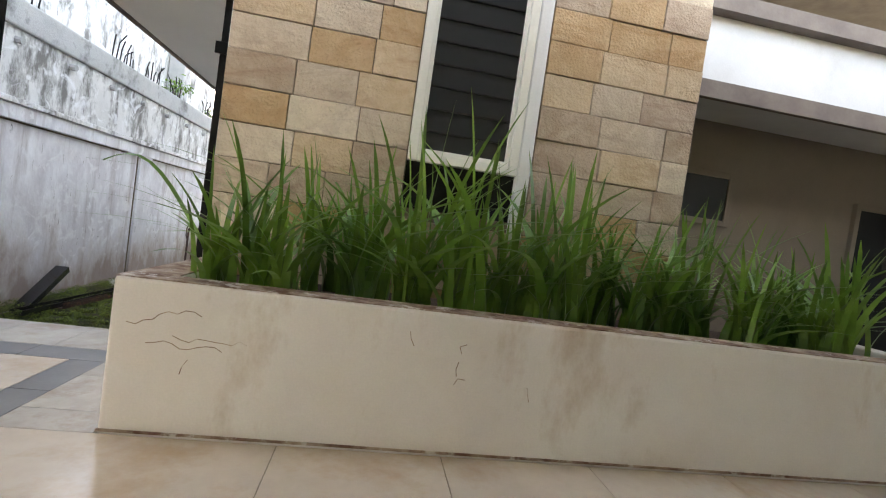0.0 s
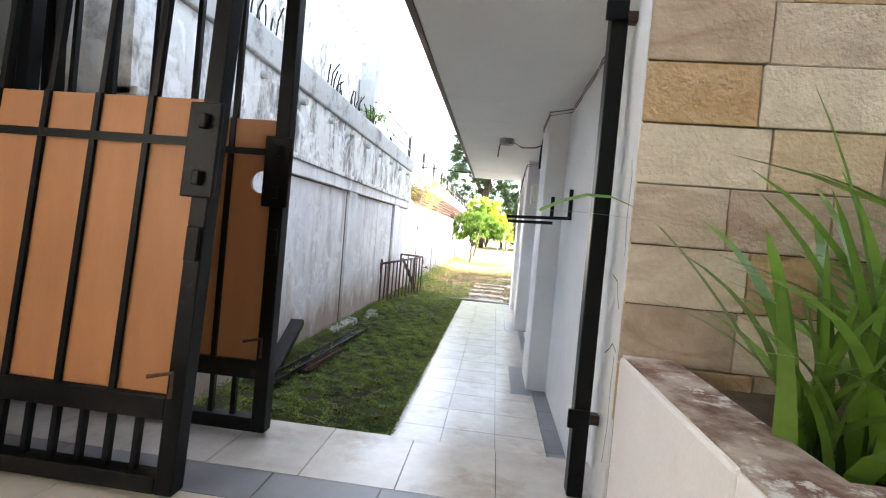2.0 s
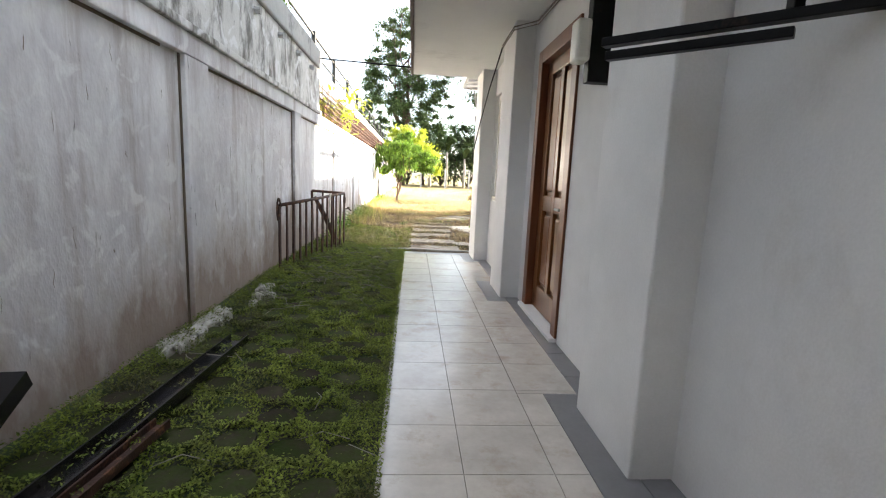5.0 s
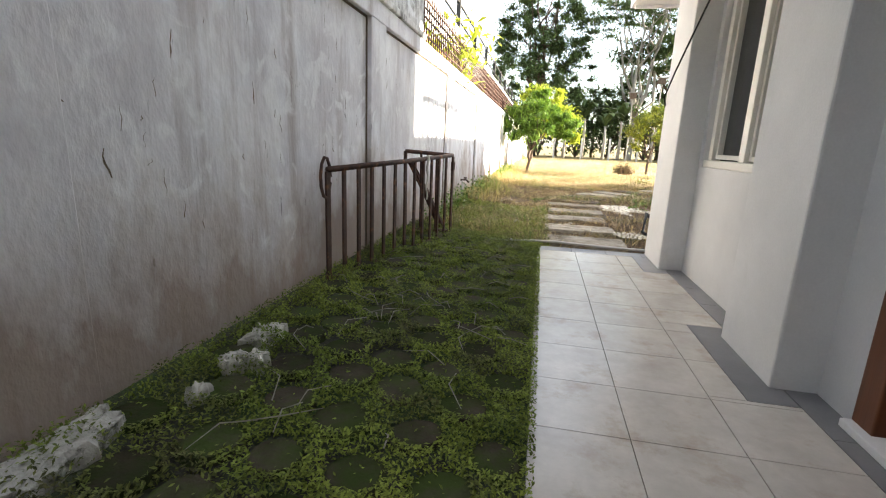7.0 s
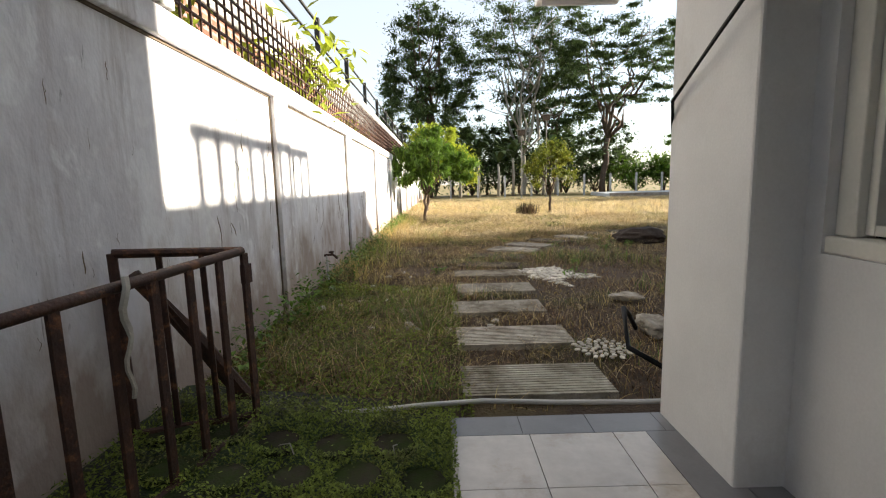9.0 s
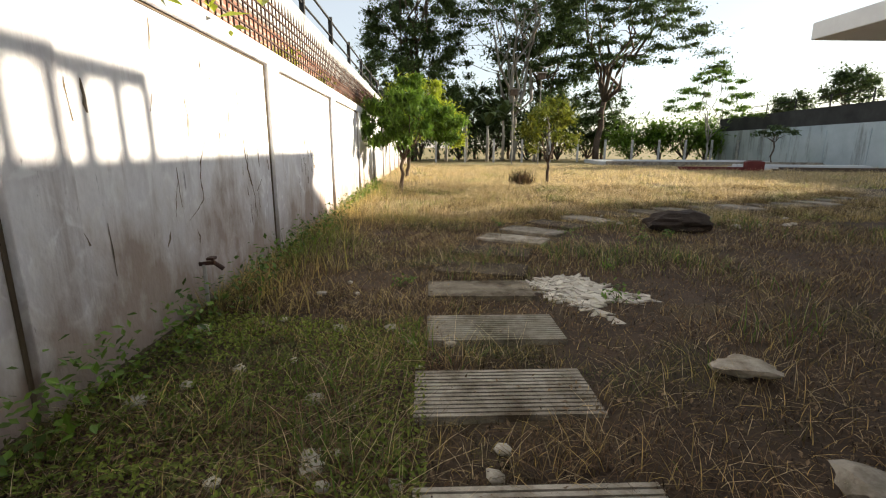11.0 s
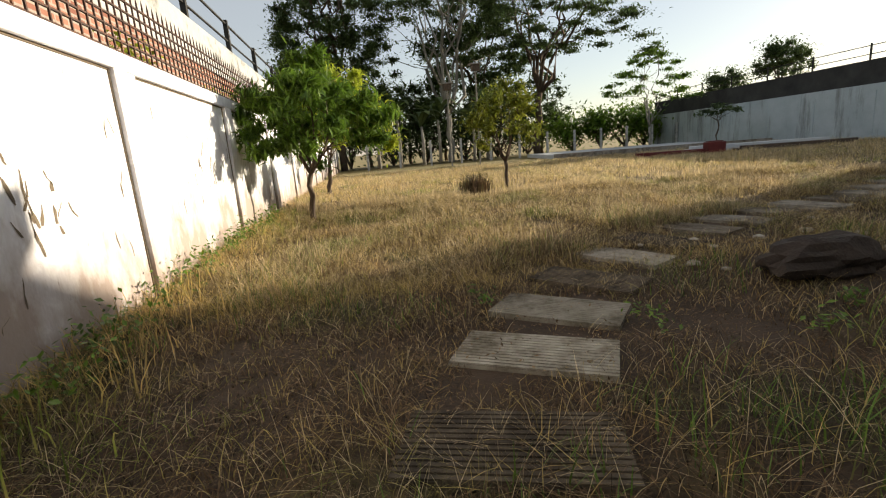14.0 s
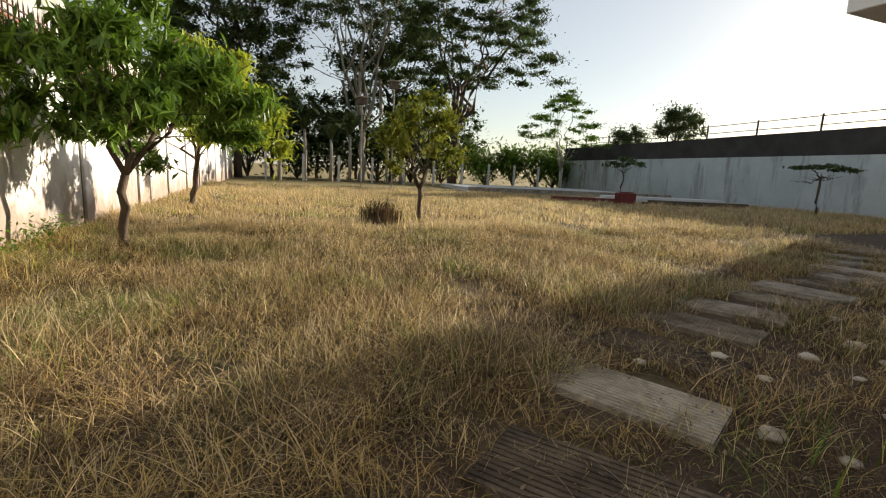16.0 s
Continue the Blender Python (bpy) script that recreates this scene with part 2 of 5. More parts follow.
M["leaf"] = mat("green_leaf", (0.055, 0.12, 0.014), (0.17, 0.28, 0.035), 0.45, 1.2, 12, 0, island=0.5, translucent=0.3)
M["leaf_citrus"] = mat("yellow_green_leaf", (0.09, 0.14, 0.018), (0.3, 0.3, 0.04), 0.45, 2.2, 12, 0, island=0.5, translucent=0.3)
M["leaf_bright"] = mat("bright_green_leaf", (0.2, 0.27, 0.02), (0.45, 0.5, 0.06), 0.5, 1.2, 12, 0, island=0.35, translucent=0.45)
M["leaf_dark"] = mat("dark_tree_leaf", (0.03, 0.055, 0.018), (0.1, 0.15, 0.05), 0.6, 0.4, 6, 0, island=0.5, translucent=0.28)
M["bark"] = mat("brown_bark", (0.06, 0.04, 0.028), (0.13, 0.095, 0.07), 0.95, 14, 80, 0.5, stretch=(1, 1, 0.25))
M["bark_pale"] = mat("pale_grey_bark", (0.2, 0.18, 0.15), (0.32, 0.3, 0.26), 0.95, 5, 40, 0.3, stretch=(1, 1, 0.25))
M["slab"] = mat("weathered_slab", (0.26, 0.23, 0.18), (0.46, 0.42, 0.36), 0.9, 6, 70, 0.3, spread=0.36, c=(0.11, 0.085, 0.055), cscale=2.4, cmin=0.47, cmax=0.66, island=-0.3)
M["slab_dusty"] = mat("dusty_slab", (0.16, 0.135, 0.1), (0.3, 0.265, 0.21), 0.95, 6, 70, 0.3, c=(0.075, 0.055, 0.035), cscale=2.6, cmin=0.42, cmax=0.6, island=-0.2)
M["slab_dirty"] = mat("dirt_crusted_slab", (0.07, 0.052, 0.036), (0.15, 0.12, 0.085), 1.0, 5, 70, 0.4, c=(0.035, 0.026, 0.018), cscale=3.0, cmin=0.42, cmax=0.6, island=-0.2)
M["whitestone"] = mat("pale_broken_mortar", (0.42, 0.38, 0.31), (0.68, 0.65, 0.58), 0.8, 9, 60, 0.4, island=-0.2, c=(0.22, 0.17, 0.11), cscale=5, cmin=0.55, cmax=0.7)
M["mortar"] = mat("grey_mortar_lump", (0.24, 0.23, 0.2), (0.55, 0.53, 0.48), 0.95, 12, 50, 0.5, c=(0.06, 0.06, 0.04), cscale=9, cmin=0.56, cmax=0.66)
# tan darkened so that its colour includes the recess's deep shade
M["tan"] = mat("tan_shaded_wall", (0.19, 0.155, 0.12), (0.24, 0.2, 0.155), 0.85, 1.5, 60, 0.05)
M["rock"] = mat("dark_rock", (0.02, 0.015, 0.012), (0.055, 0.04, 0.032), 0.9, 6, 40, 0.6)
M["brick"] = mat("red_brown_brick", (0.22, 0.1, 0.07), (0.32, 0.17, 0.12), 0.9, 3, 40, 0.3, island=0.25)
M["pvc"] = mat("grey_pvc", (0.45, 0.44, 0.42), (0.55, 0.54, 0.52), 0.5, 6, 60, 0.03)
M["fascia"] = mat("brown_fascia", (0.13, 0.1, 0.085), (0.22, 0.18, 0.15), 0.85, 3, 50, 0.1)
M["farwall"] = mat("pale_blue_grey_wall", (0.34, 0.4, 0.42), (0.5, 0.56, 0.58), 0.9, 0.5, 12, 0.1, c=(0.14, 0.14, 0.13), cscale=0.5, cmin=0.52, cmax=0.7, streak=(2, 2, 0.3))
M["fardark"] = mat("blackened_parapet", (0.02, 0.02, 0.019), (0.06, 0.058, 0.055), 0.95, 0.8, 10, 0.1)
M["paving"] = mat("pale_concrete_paving", (0.42, 0.44, 0.46), (0.55, 0.57, 0.58), 0.7, 0.5, 10, 0.05)
M["farground"] = mat("dry_field", (0.25, 0.18, 0.07), (0.2, 0.17, 0.06), 0.95, 0.8, 8, 0.4, c=(0.12, 0.13, 0.04), cscale=0.15)

bt = M["brick"].node_tree
bk = bt.nodes.new("ShaderNodeTexBrick")
bk.inputs["Color1"].default_value, bk.inputs["Color2"].default_value, bk.inputs["Mortar"].default_value = (0.2, 0.075, 0.05, 1), (0.34, 0.15, 0.1, 1), (0.3, 0.26, 0.22, 1)
bk.inputs["Scale"].default_value = 1.0
bk.inputs["Mortar Size"].default_value, bk.inputs["Brick Width"].default_value, bk.inputs["Row Height"].default_value = 0.012, 0.22, 0.075
bg = bt.nodes.new("ShaderNodeNewGeometry")
bs = bt.nodes.new("ShaderNodeSeparateXYZ")
bc = bt.nodes.new("ShaderNodeCombineXYZ")
bt.links.new(bg.outputs["Position"], bs.inputs[0])
bt.links.new(bs.outputs[1], bc.inputs[0])
bt.links.new(bs.outputs[2], bc.inputs[1])
bt.links.new(bc.outputs[0], bk.inputs["Vector"])
bt.links.new(bk.outputs["Color"], bt.nodes["Principled BSDF"].inputs["Base Color"])

glass = bpy.data.materials.new("dark_window_glass")
glass.use_nodes = True
gp = glass.node_tree.nodes["Principled BSDF"]
gp.inputs["Base Color"].default_value = (0.02, 0.022, 0.024, 1)
gp.inputs["Roughness"].default_value = 0.04
gp.inputs["Specular IOR Level"].default_value = 0.5
M["glass"] = glass

# ---------------------------------------------------------------- mesh helpers
def bm_box(bm, x0, x1, y0, y1, z0, z1):
    v = [bm.verts.new(p) for p in ((x0, y0, z0), (x1, y0, z0), (x1, y1, z0), (x0, y1, z0), (x0, y0, z1), (x1, y0, z1), (x1, y1, z1), (x0, y1, z1))]
    for f in ((0, 3, 2, 1), (4, 5, 6, 7), (0, 1, 5, 4), (1, 2, 6, 5), (2, 3, 7, 6), (3, 0, 4, 7)):
        bm.faces.new([v[i] for i in f])
    return v


def boxes(*bs, bevel=0.0, m=None):
    bm = bmesh.new()
    for b in bs:
        bm_box(bm, *b)
    if bevel:
        bmesh.ops.bevel(bm, geom=bm.edges[:], offset=bevel, segments=2, affect="EDGES", profile=0.5)
    if m is not None:
        bmesh.ops.transform(bm, matrix=m, verts=bm.verts)
    return bm


def tube_bm(pts, radii, sides=8, bm=None):
    """A round tube along points, closed at both ends."""
    bm = bm or bmesh.new()
    rings = []
    n = len(pts)
    pts = [Vector(p) for p in pts]
    if not hasattr(radii, "__len__"):
        radii = [radii] * n
    for i, p in enumerate(pts):
        d = (pts[min(i + 1, n - 1)] - pts[max(i - 1, 0)]).normalized()
        a = d.orthogonal().normalized() if abs(d.z) > 0.9 else d.cross(Vector((0, 0, 1))).normalized()
        b = d.cross(a)
        rings.append([bm.verts.new(p + radii[i] * (math.cos(t) * a + math.sin(t) * b)) for t in [2 * math.pi * k / sides for k in range(sides)]])
    for r, s in zip(rings, rings[1:]):
        best = min(range(sides), key=lambda k: (r[0].co - s[k].co).length)
        s[:] = s[best:] + s[:best]
        for k in range(sides):
            bm.faces.new((r[k], r[(k + 1) % sides], s[(k + 1) % sides], s[k]))
    bm.faces.new(rings[0][::-1])
    bm.faces.new(rings[-1])
    return bm


def mesh_of(name, bm, material, smooth=False):
    me = bpy.data.meshes.new(name)
    bmesh.ops.recalc_face_normals(bm, faces=bm.faces)
    bm.to_mesh(me)
    bm.free()
    me.materials.append(material)
    if smooth:
        for p in me.polygons:
            p.use_smooth = True
    return me


def part(name, bm, material, parent, label="", smooth=False):
    ob = new(name, mesh_of(name, bm, material, smooth))
    if parent is not None:
        ob.parent = parent
        ob.matrix_parent_inverse = Matrix.Translation(parent.matrix_world.translation).inverted() if parent.type == "EMPTY" else Matrix()
    return tagged(ob, label)


def thing(name, at, label, category, group="", kind=""):
    ob = new(name)
    ob.location = at
    ob.matrix_world = Matrix.Translation(at)
    ob.empty_display_size = 0.1
    return tagged(ob, label, category, group, kind)


def solid(name, bm, material, label, category="", kind="", group="", smooth=False):
    return tagged(new(name, mesh_of(name, bm, material, smooth)), label, category, group, kind)


def piece(name, me, parent, loc, rz=0.0, scale=(1, 1, 1)):
    ob = new(name, me)
    ob.parent = parent
    ob.location, ob.rotation_euler, ob.scale = loc, (0, 0, rz), scale
    return ob


def pydata(name, verts, faces, material, label, category, kind="stuff", parent=None):
    me = bpy.data.meshes.new(name)
    me.from_pydata(verts, [], faces)
    me.materials.append(material)
    ob = new(name, me)
    if parent is not None:
        ob.parent = parent
        ob.matrix_parent_inverse = Matrix.Translation(parent.matrix_world.translation).inverted()
        return ob
    return tagged(ob, label, category, kind=kind)


def blades(pos, height, width, lean, rng, segs=2, arch=0.25):
    """Bent tapered blades standing on pos (n, 3). Returns verts and faces."""
    n = len(pos)
    az = rng.uniform(0, 2 * np.pi, n)
    tw = az + np.pi / 2 + rng.uniform(-0.6, 0.6, n)
    h = height * rng.uniform(0.55, 1.25, n)
    w = width * rng.uniform(0.7, 1.3, n)
    ln = lean * rng.uniform(0.1, 1.0, n) * h
    rows = []
    for s in range(segs + 1):
        f = s / segs
        c = pos + np.stack([np.cos(az) * ln * f ** 1.8, np.sin(az) * ln * f ** 1.8, h * (f - arch * f * f * np.minimum(1, ln / h))], 1)
        if s == segs:
            rows.append(c[:, None])
        else:
            k = (w * (1 - 0.75 * f))[:, None] * np.stack([np.cos(tw), np.sin(tw), 0 * tw], 1) / 2
            rows.append(np.stack([c - k, c + k], 1))
    v = np.concatenate(rows, 1)
    per = 2 * segs + 1
    base = (np.arange(n) * per)[:, None]
    faces = []
    for s in range(segs - 1):
        faces += (base + np.array([2 * s, 2 * s + 1, 2 * s + 3, 2 * s + 2])).tolist()
    s = segs - 1
    faces += (base + np.array([2 * s, 2 * s + 1, 2 * s + 2])).tolist()
    return v.reshape(-1, 3).tolist(), faces


def leaves(pos, size, rng, droop=0.3, aspect=0.42):
    """Folded lance-shaped leaves centred on pos (n, 3)."""
    n = len(pos)
    az = rng.uniform(0, 2 * np.pi, n)
    el = rng.normal(-droop, 0.45, n)
    L = size * rng.uniform(0.6, 1.3, n)
    d = np.stack([np.cos(az) * np.cos(el), np.sin(az) * np.cos(el), np.sin(el)], 1)
    s = np.stack([-np.sin(az), np.cos(az), rng.uniform(-0.5, 0.5, n)], 1)
    s /= np.linalg.norm(s, axis=1)[:, None]
    up = np.cross(d, s)
    L1 = L[:, None]
    a, t = pos - d * L1 / 2, pos + d * L1 / 2
    mid = pos + up * L1 * 0.06
    l, r = mid - s * L1 * aspect / 2, mid + s * L1 * aspect / 2
    v = np.stack([a, l, t, r], 1).reshape(-1, 3)
    f = (np.arange(n)[:, None] * 4 + np.array([0, 1, 2, 3])).tolist()
    return v.tolist(), f


# ---------------------------------------------------------------- shared planes
WX = -3.90            # plane of the boundary wall
HX = -1.19            # side wall of the house
PX = -1.39            # outer face of its pillars
LX = -2.475           # edge between walkway and moss strip
SY = 5.545            # stone-clad front
FZ = 0.5              # carport floor, raised above the walkway
FE = 6.05             # rear edge of the carport floor
SOFF = 2.80
# ---------------------------------------------------------------- ground
def lawn_z(x, y):
    """Height of the mossy strip, which rises to the boundary wall."""
    return -0.03 + 0.15 * max(0.0, min(1.0, (LX - x) / 1.4))


bm = bmesh.new()
for cx, cy, s in ((0, 0, 2500),):
    bm.faces.new([bm.verts.new((cx + a * s, cy + b * s, -0.06)) for a, b in ((-1, -1), (1, -1), (1, 1), (-1, 1))])
solid("ground", bm, M["farground"], "dry open ground of the garden and beyond", "ground", "structure")

bm = bmesh.new()
nx, ny = 14, 76
grid = [[bm.verts.new((WX - 0.1 + (LX - WX + 0.1) * i / nx, FE + 0.002 + 8.538 * j / ny, lawn_z(WX - 0.1 + (LX - WX + 0.1) * i / nx, 0) + 0.012 * noise.noise((i * 0.9, j * 0.8, 0)))) for i in range(nx + 1)] for j in range(ny + 1)]
for j in range(ny):
    for i in range(nx):
        bm.faces.new((grid[j][i], grid[j][i + 1], grid[j + 1][i + 1], grid[j + 1][i]))
solid("moss_strip_soil", bm, M["moss_soil"], "dark damp soil strip beside the tiled walkway", "ground", "structure", smooth=True)

bm = bmesh.new()
nx, ny = 60, 70
def garden_z(x, y):
    return 0.03 * noise.noise((x * 0.7, y * 0.7, 3)) - 0.03 + 0.1 * max(0, min(1, (-2.9 - x)))
grid = [[bm.verts.new((WX - 0.1 + 30 * (i / nx) ** 1.4, 14.42 + 32 * (j / ny) ** 1.3, 0)) for i in range(nx + 1)] for j in range(ny + 1)]
for row in grid:
    for v in row:
        v.co.z = garden_z(v.co.x, v.co.y)
for j in range(ny):
    for i in range(nx):
        bm.faces.new((grid[j][i], grid[j][i + 1], grid[j + 1][i + 1], grid[j + 1][i]))
solid("garden_soil", bm, M["soil"], "dry brown garden soil under the grass", "ground", "structure", smooth=True)

# base under carport floor and walkway
solid("floor_base", boxes((-4.45, 5.5, -6.0, FE, -0.2, FZ - 0.012), (LX, HX + 0.1, FE, 14.37, -0.2, -0.012)), M["grout"], "grey grout bed under the tiles", "floor", "structure")
solid("floor_step", boxes((-2.6, -1.305, FE + 0.001, FE + 0.34, -0.01, 0.25), bevel=0.006), M["tile"], "tiled step down from the carport to the walkway", "step", "structure")

# ---------------------------------------------------------------- boundary wall
def boundary_wall():
    w = thing("wall_west", (WX, 20, 0), "long white plastered boundary wall with recessed panels and stains", "wall", kind="structure")
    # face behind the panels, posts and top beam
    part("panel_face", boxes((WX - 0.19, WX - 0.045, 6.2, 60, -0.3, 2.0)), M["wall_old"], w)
    ends = [9.93 + 3.15 * k + (0.22 if k == 0 else 0.0) for k in range(-1, 16)]
    for e in ends:
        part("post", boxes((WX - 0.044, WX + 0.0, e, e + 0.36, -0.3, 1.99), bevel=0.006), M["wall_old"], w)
        # dark strips carry both dirt and painted shade along the recess edges
        part("dirty_joint", boxes((WX - 0.044, WX - 0.035, e - 0.02, e - 0.001, -0.1, 1.989), (WX - 0.044, WX - 0.038, e + 0.361, e + 0.37, -0.1, 1.989), (WX - 0.044, WX - 0.036, e + 0.371, e + 3.128, 1.972, 1.989)), M["joint"], w)
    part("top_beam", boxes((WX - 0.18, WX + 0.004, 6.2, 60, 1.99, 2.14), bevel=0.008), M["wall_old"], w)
    return w


bw = boundary_wall()
uw = thing("wall_west_upper", (WX, 10, 2.14), "stained grey-white upper boundary wall with a projecting ledge", "wall", kind="structure")
part("upper_face", boxes((WX - 0.3, WX - 0.01, 6.2, 14.72, 2.14, 2.84)), M["wall_upper"], uw)
part("cornice", boxes((WX - 0.2, WX + 0.03, 6.2, 14.72, 2.142, 2.2), bevel=0.01), M["wall_upper"], uw)
part("ledge", boxes((WX - 0.6, WX + 0.03, 6.2, 14.72, 2.84, 3.12), bevel=0.02), M["concrete"], uw)
part("set_back_wall", boxes((WX - 0.8, WX - 0.6, 6.401, 14.72, 2.9, 4.15)), M["wall_upper"], uw)
part("return_face", boxes((-4.65, WX - 0.02, 6.21, 6.4, -0.2, 2.84)), M["wall_upper"], uw)
part("return_top", boxes((-4.65, WX - 0.6, 6.21, 6.4, 2.84, 4.15)), M["wall_upper"], uw)
part("pier", boxes((WX - 0.58, WX - 0.3, 12.0, 12.25, 3.12, 4.75), bevel=0.01), M["concrete"], uw)

# ---------------------------------------------------------------- neighbour behind the low wall
nb = thing("wall_neighbour", (-5.0, 30, 2), "raised red brick wall with pale concrete parapet", "wall", kind="structure")
part("brick_face", boxes((-5.2, -4.75, 14.72, 47, 1.0, 3.0)), M["brick"], nb)
part("parapet", boxes((-5.2, -4.72, 14.72, 47, 3.0, 3.75), bevel=0.02), M["concrete"], nb)
part("fill", boxes((-4.74, WX - 0.19, 14.72, 47, 1.0, 2.05)), M["concrete"], nb)
for k in range(11):
    part("parapet_post", boxes((-4.95, -4.85, 16 + 3 * k, 16.1 + 3 * k, 3.75, 4.6)), M["fardark"], nb)
part("mesh_rail", boxes((-4.92, -4.88, 16, 46, 4.5, 4.54), (-4.92, -4.88, 16, 46, 4.1, 4.13)), M["fardark"], nb)

fence = thing("spiked_fence", (WX - 0.1, 22, 2.14), "rusty spiked bar fence on the boundary wall", "fence")
spike = bmesh.new()
bm_box(spike, -0.007, 0.007, -0.007, 0.007, 0, 0.62)
for f in [f for f in spike.faces if f.calc_center_median().z > 0.6]:
    r = bmesh.ops.poke(spike, faces=[f])
    r["verts"][0].co.z += 0.09
spike_me = mesh_of("bar", spike, M["rust"])
for k in range(210):
    piece("bar", spike_me, fence, (-0.02, 14.8 + 0.125 * k - 22, 0))
for k in range(6):
    part("rail", boxes((WX - 0.135, WX - 0.115, 14.75, 41, 2.2 + 0.1 * k, 2.215 + 0.1 * k)), M["rust"], fence)

# ---------------------------------------------------------------- house
hs = thing("wall_east", (HX, 10, 0), "white plastered side wall of the house", "wall", kind="structure")
HT = 6.6
part("wall_face", boxes((HX, HX + 0.2, 6.42, 10.22, -0.2, SOFF + 0.1), (HX, HX + 0.2, 10.22, 11.32, 2.44, SOFF + 0.1), (HX, HX + 0.2, 11.32, 12.42, -0.2, SOFF + 0.1),
     (HX, HX + 0.2, 12.42, 13.68, -0.2, 0.93), (HX, HX + 0.2, 12.42, 13.68, 2.42, SOFF + 0.1), (HX, HX + 0.2, 13.68, 14.3, -0.2, SOFF + 0.1)), M["plaster"], hs)
part("front_corner", boxes((-1.345, -1.0, SY + 0.021, 5.8, 0.0, 3.4), (-1.3, -1.0, 5.801, 6.53, -0.2, 2.8)), M["plaster"], hs)
part("pier_edge", boxes((-1.35, -1.34, SY + 0.003, SY + 0.021, FZ, 3.4)), M["plaster"], hs)
part("end_wall", boxes((HX + 0.2, 3.0, 14.1, 14.3, -0.2, HT)), M["plaster"], hs)
part("upper_storey", boxes((HX, HX + 0.2, 6.0, 14.3, SOFF + 0.1, HT)), M["plaster"], hs)
part("roof", boxes((-1.3, 11.0, 6.1, 17.15, HT, HT + 0.2)), M["fascia"], hs)
# wall coloured near-black in place of the rooms' own shade
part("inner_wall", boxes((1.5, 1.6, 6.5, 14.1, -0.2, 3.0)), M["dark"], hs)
# unseen tall block, added so that its edge shades the boundary wall
part("rear_block", boxes((3.0, 11.0, 14.1, 17.15, -0.2, HT)), M["plaster"], hs)
for y0, y1 in ((8.557, 9.2), (11.58, 12.2), (13.76, 14.37)):
    part("pillar", boxes((PX, HX + 0.05, y0, y1, -0.1, SOFF + 0.05), bevel=0.012), M["plaster"], hs)
sf = solid("ceiling_soffit", boxes((-2.40, HX, 5.72, 14.4, SOFF, SOFF + 0.14), bevel=0.01), M["soffit"], "white plastered soffit slab over the walkway", "ceiling", "structure")
solid("trim_fascia", boxes((-2.44, -1.352, 5.66, 5.72, SOFF, 3.15), (-2.44, -2.402, 5.72, 14.4, SOFF - 0.01, 3.1)), M["fascia"], "brown weathered roof fascia", "trim", "structure")

rc = thing("rear_canopy", (0.5, 16, 3.3), "white flat canopy over the back door", "canopy", kind="structure")
part("canopy_slab", boxes((-1.32, -0.35, 14.42, 17.95, 3.26, 3.42), bevel=0.015), M["plaster"], rc)
for k in range(8):
    part("canopy_rib", boxes((-1.27, -0.4, 14.6 + 0.45 * k, 14.64 + 0.45 * k, 3.215, 3.259)), M["plaster"], rc)

# wing of the house that shades the garden
wg = thing("wing", (9, 21, 0), "single-storey white wing with a flat overhanging roof", "house", kind="structure")
part("wing_wall", boxes((7.7, 14.0, 17.15, 23.3, -0.2, 3.45)), M["plaster"], wg)
part("wing_roof", boxes((5.95, 14.0, 17.15, 24.9, 3.45, 3.8), bevel=0.02), M["plaster"], wg)

rl = thing("terrace_railing", (6.1, 19.4, 3.8), "grey terrace railing on the wing's flat roof", "railing")
part("top_rail", boxes((6.06, 6.14, 18.6, 21.05, 4.2, 4.31)), M["concrete"], rl)
for k in range(10):
    part("baluster", boxes((6.065, 6.135, 18.65 + 0.26 * k, 18.72 + 0.26 * k, 3.8, 4.2)), M["concrete"], rl)

# tall unseen house added beyond the garden; its hipped roof shades the lawn
nh = thing("shade_house", (28, 22.3, 0), "tall plain white house with a hipped roof, unseen, added to shade the lawn", "house", kind="structure")
part("house_wall", boxes((22.5, 34, 8, 31.7, -0.2, 7.3)), M["plaster"], nh)
bm = bmesh.new()
lo = [bm.verts.new(p) for p in ((22.4, 7.9, 7.3), (34.1, 7.9, 7.3), (34.1, 31.8, 7.3), (22.4, 31.8, 7.3))]
hi = [bm.verts.new(p) for p in ((22.9, 9.0, 8.2), (33.0, 9.0, 8.2), (33.0, 30.6, 8.2), (22.9, 30.6, 8.2))]
bm.faces.new(hi)
for k in range(4):
    bm.faces.new((lo[k], lo[(k + 1) % 4], hi[(k + 1) % 4], hi[k]))
part("roof", bm, M["fascia"], nh)

# front, clad in sandstone
fr = thing("wall_front", (0.2, SY, 0), "sandstone-clad front wall with a tall window", "wall", kind="structure")
part("backing", boxes((-1.339, -0.2, SY + 0.02, SY + 0.25, 0.3, 3.4), (0.62, 1.75, SY + 0.02, SY + 0.25, 0.3, 3.4), (-0.2, 0.62, SY + 0.02, SY + 0.25, 0.3, 1.62), (1.66, 1.75, SY + 0.25, 6.9, 0.0, 3.4)), M["joint"], fr)
# near-black fill of the opening below the window
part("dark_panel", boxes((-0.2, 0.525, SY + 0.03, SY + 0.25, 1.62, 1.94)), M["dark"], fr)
part("downpipe_trim", boxes((0.525, 0.62, SY - 0.02, SY + 0.25, 1.5, 3.4), bevel=0.015), M["plaster"], fr)
part("recess_wall", boxes((1.75, 5.5, 6.9, 7.1, -0.2, 3.0)), M["tan"], fr)
part("recess_side", boxes((5.5, 5.7, 5.0, 7.1, -0.2, 3.6)), M["tan"], fr)
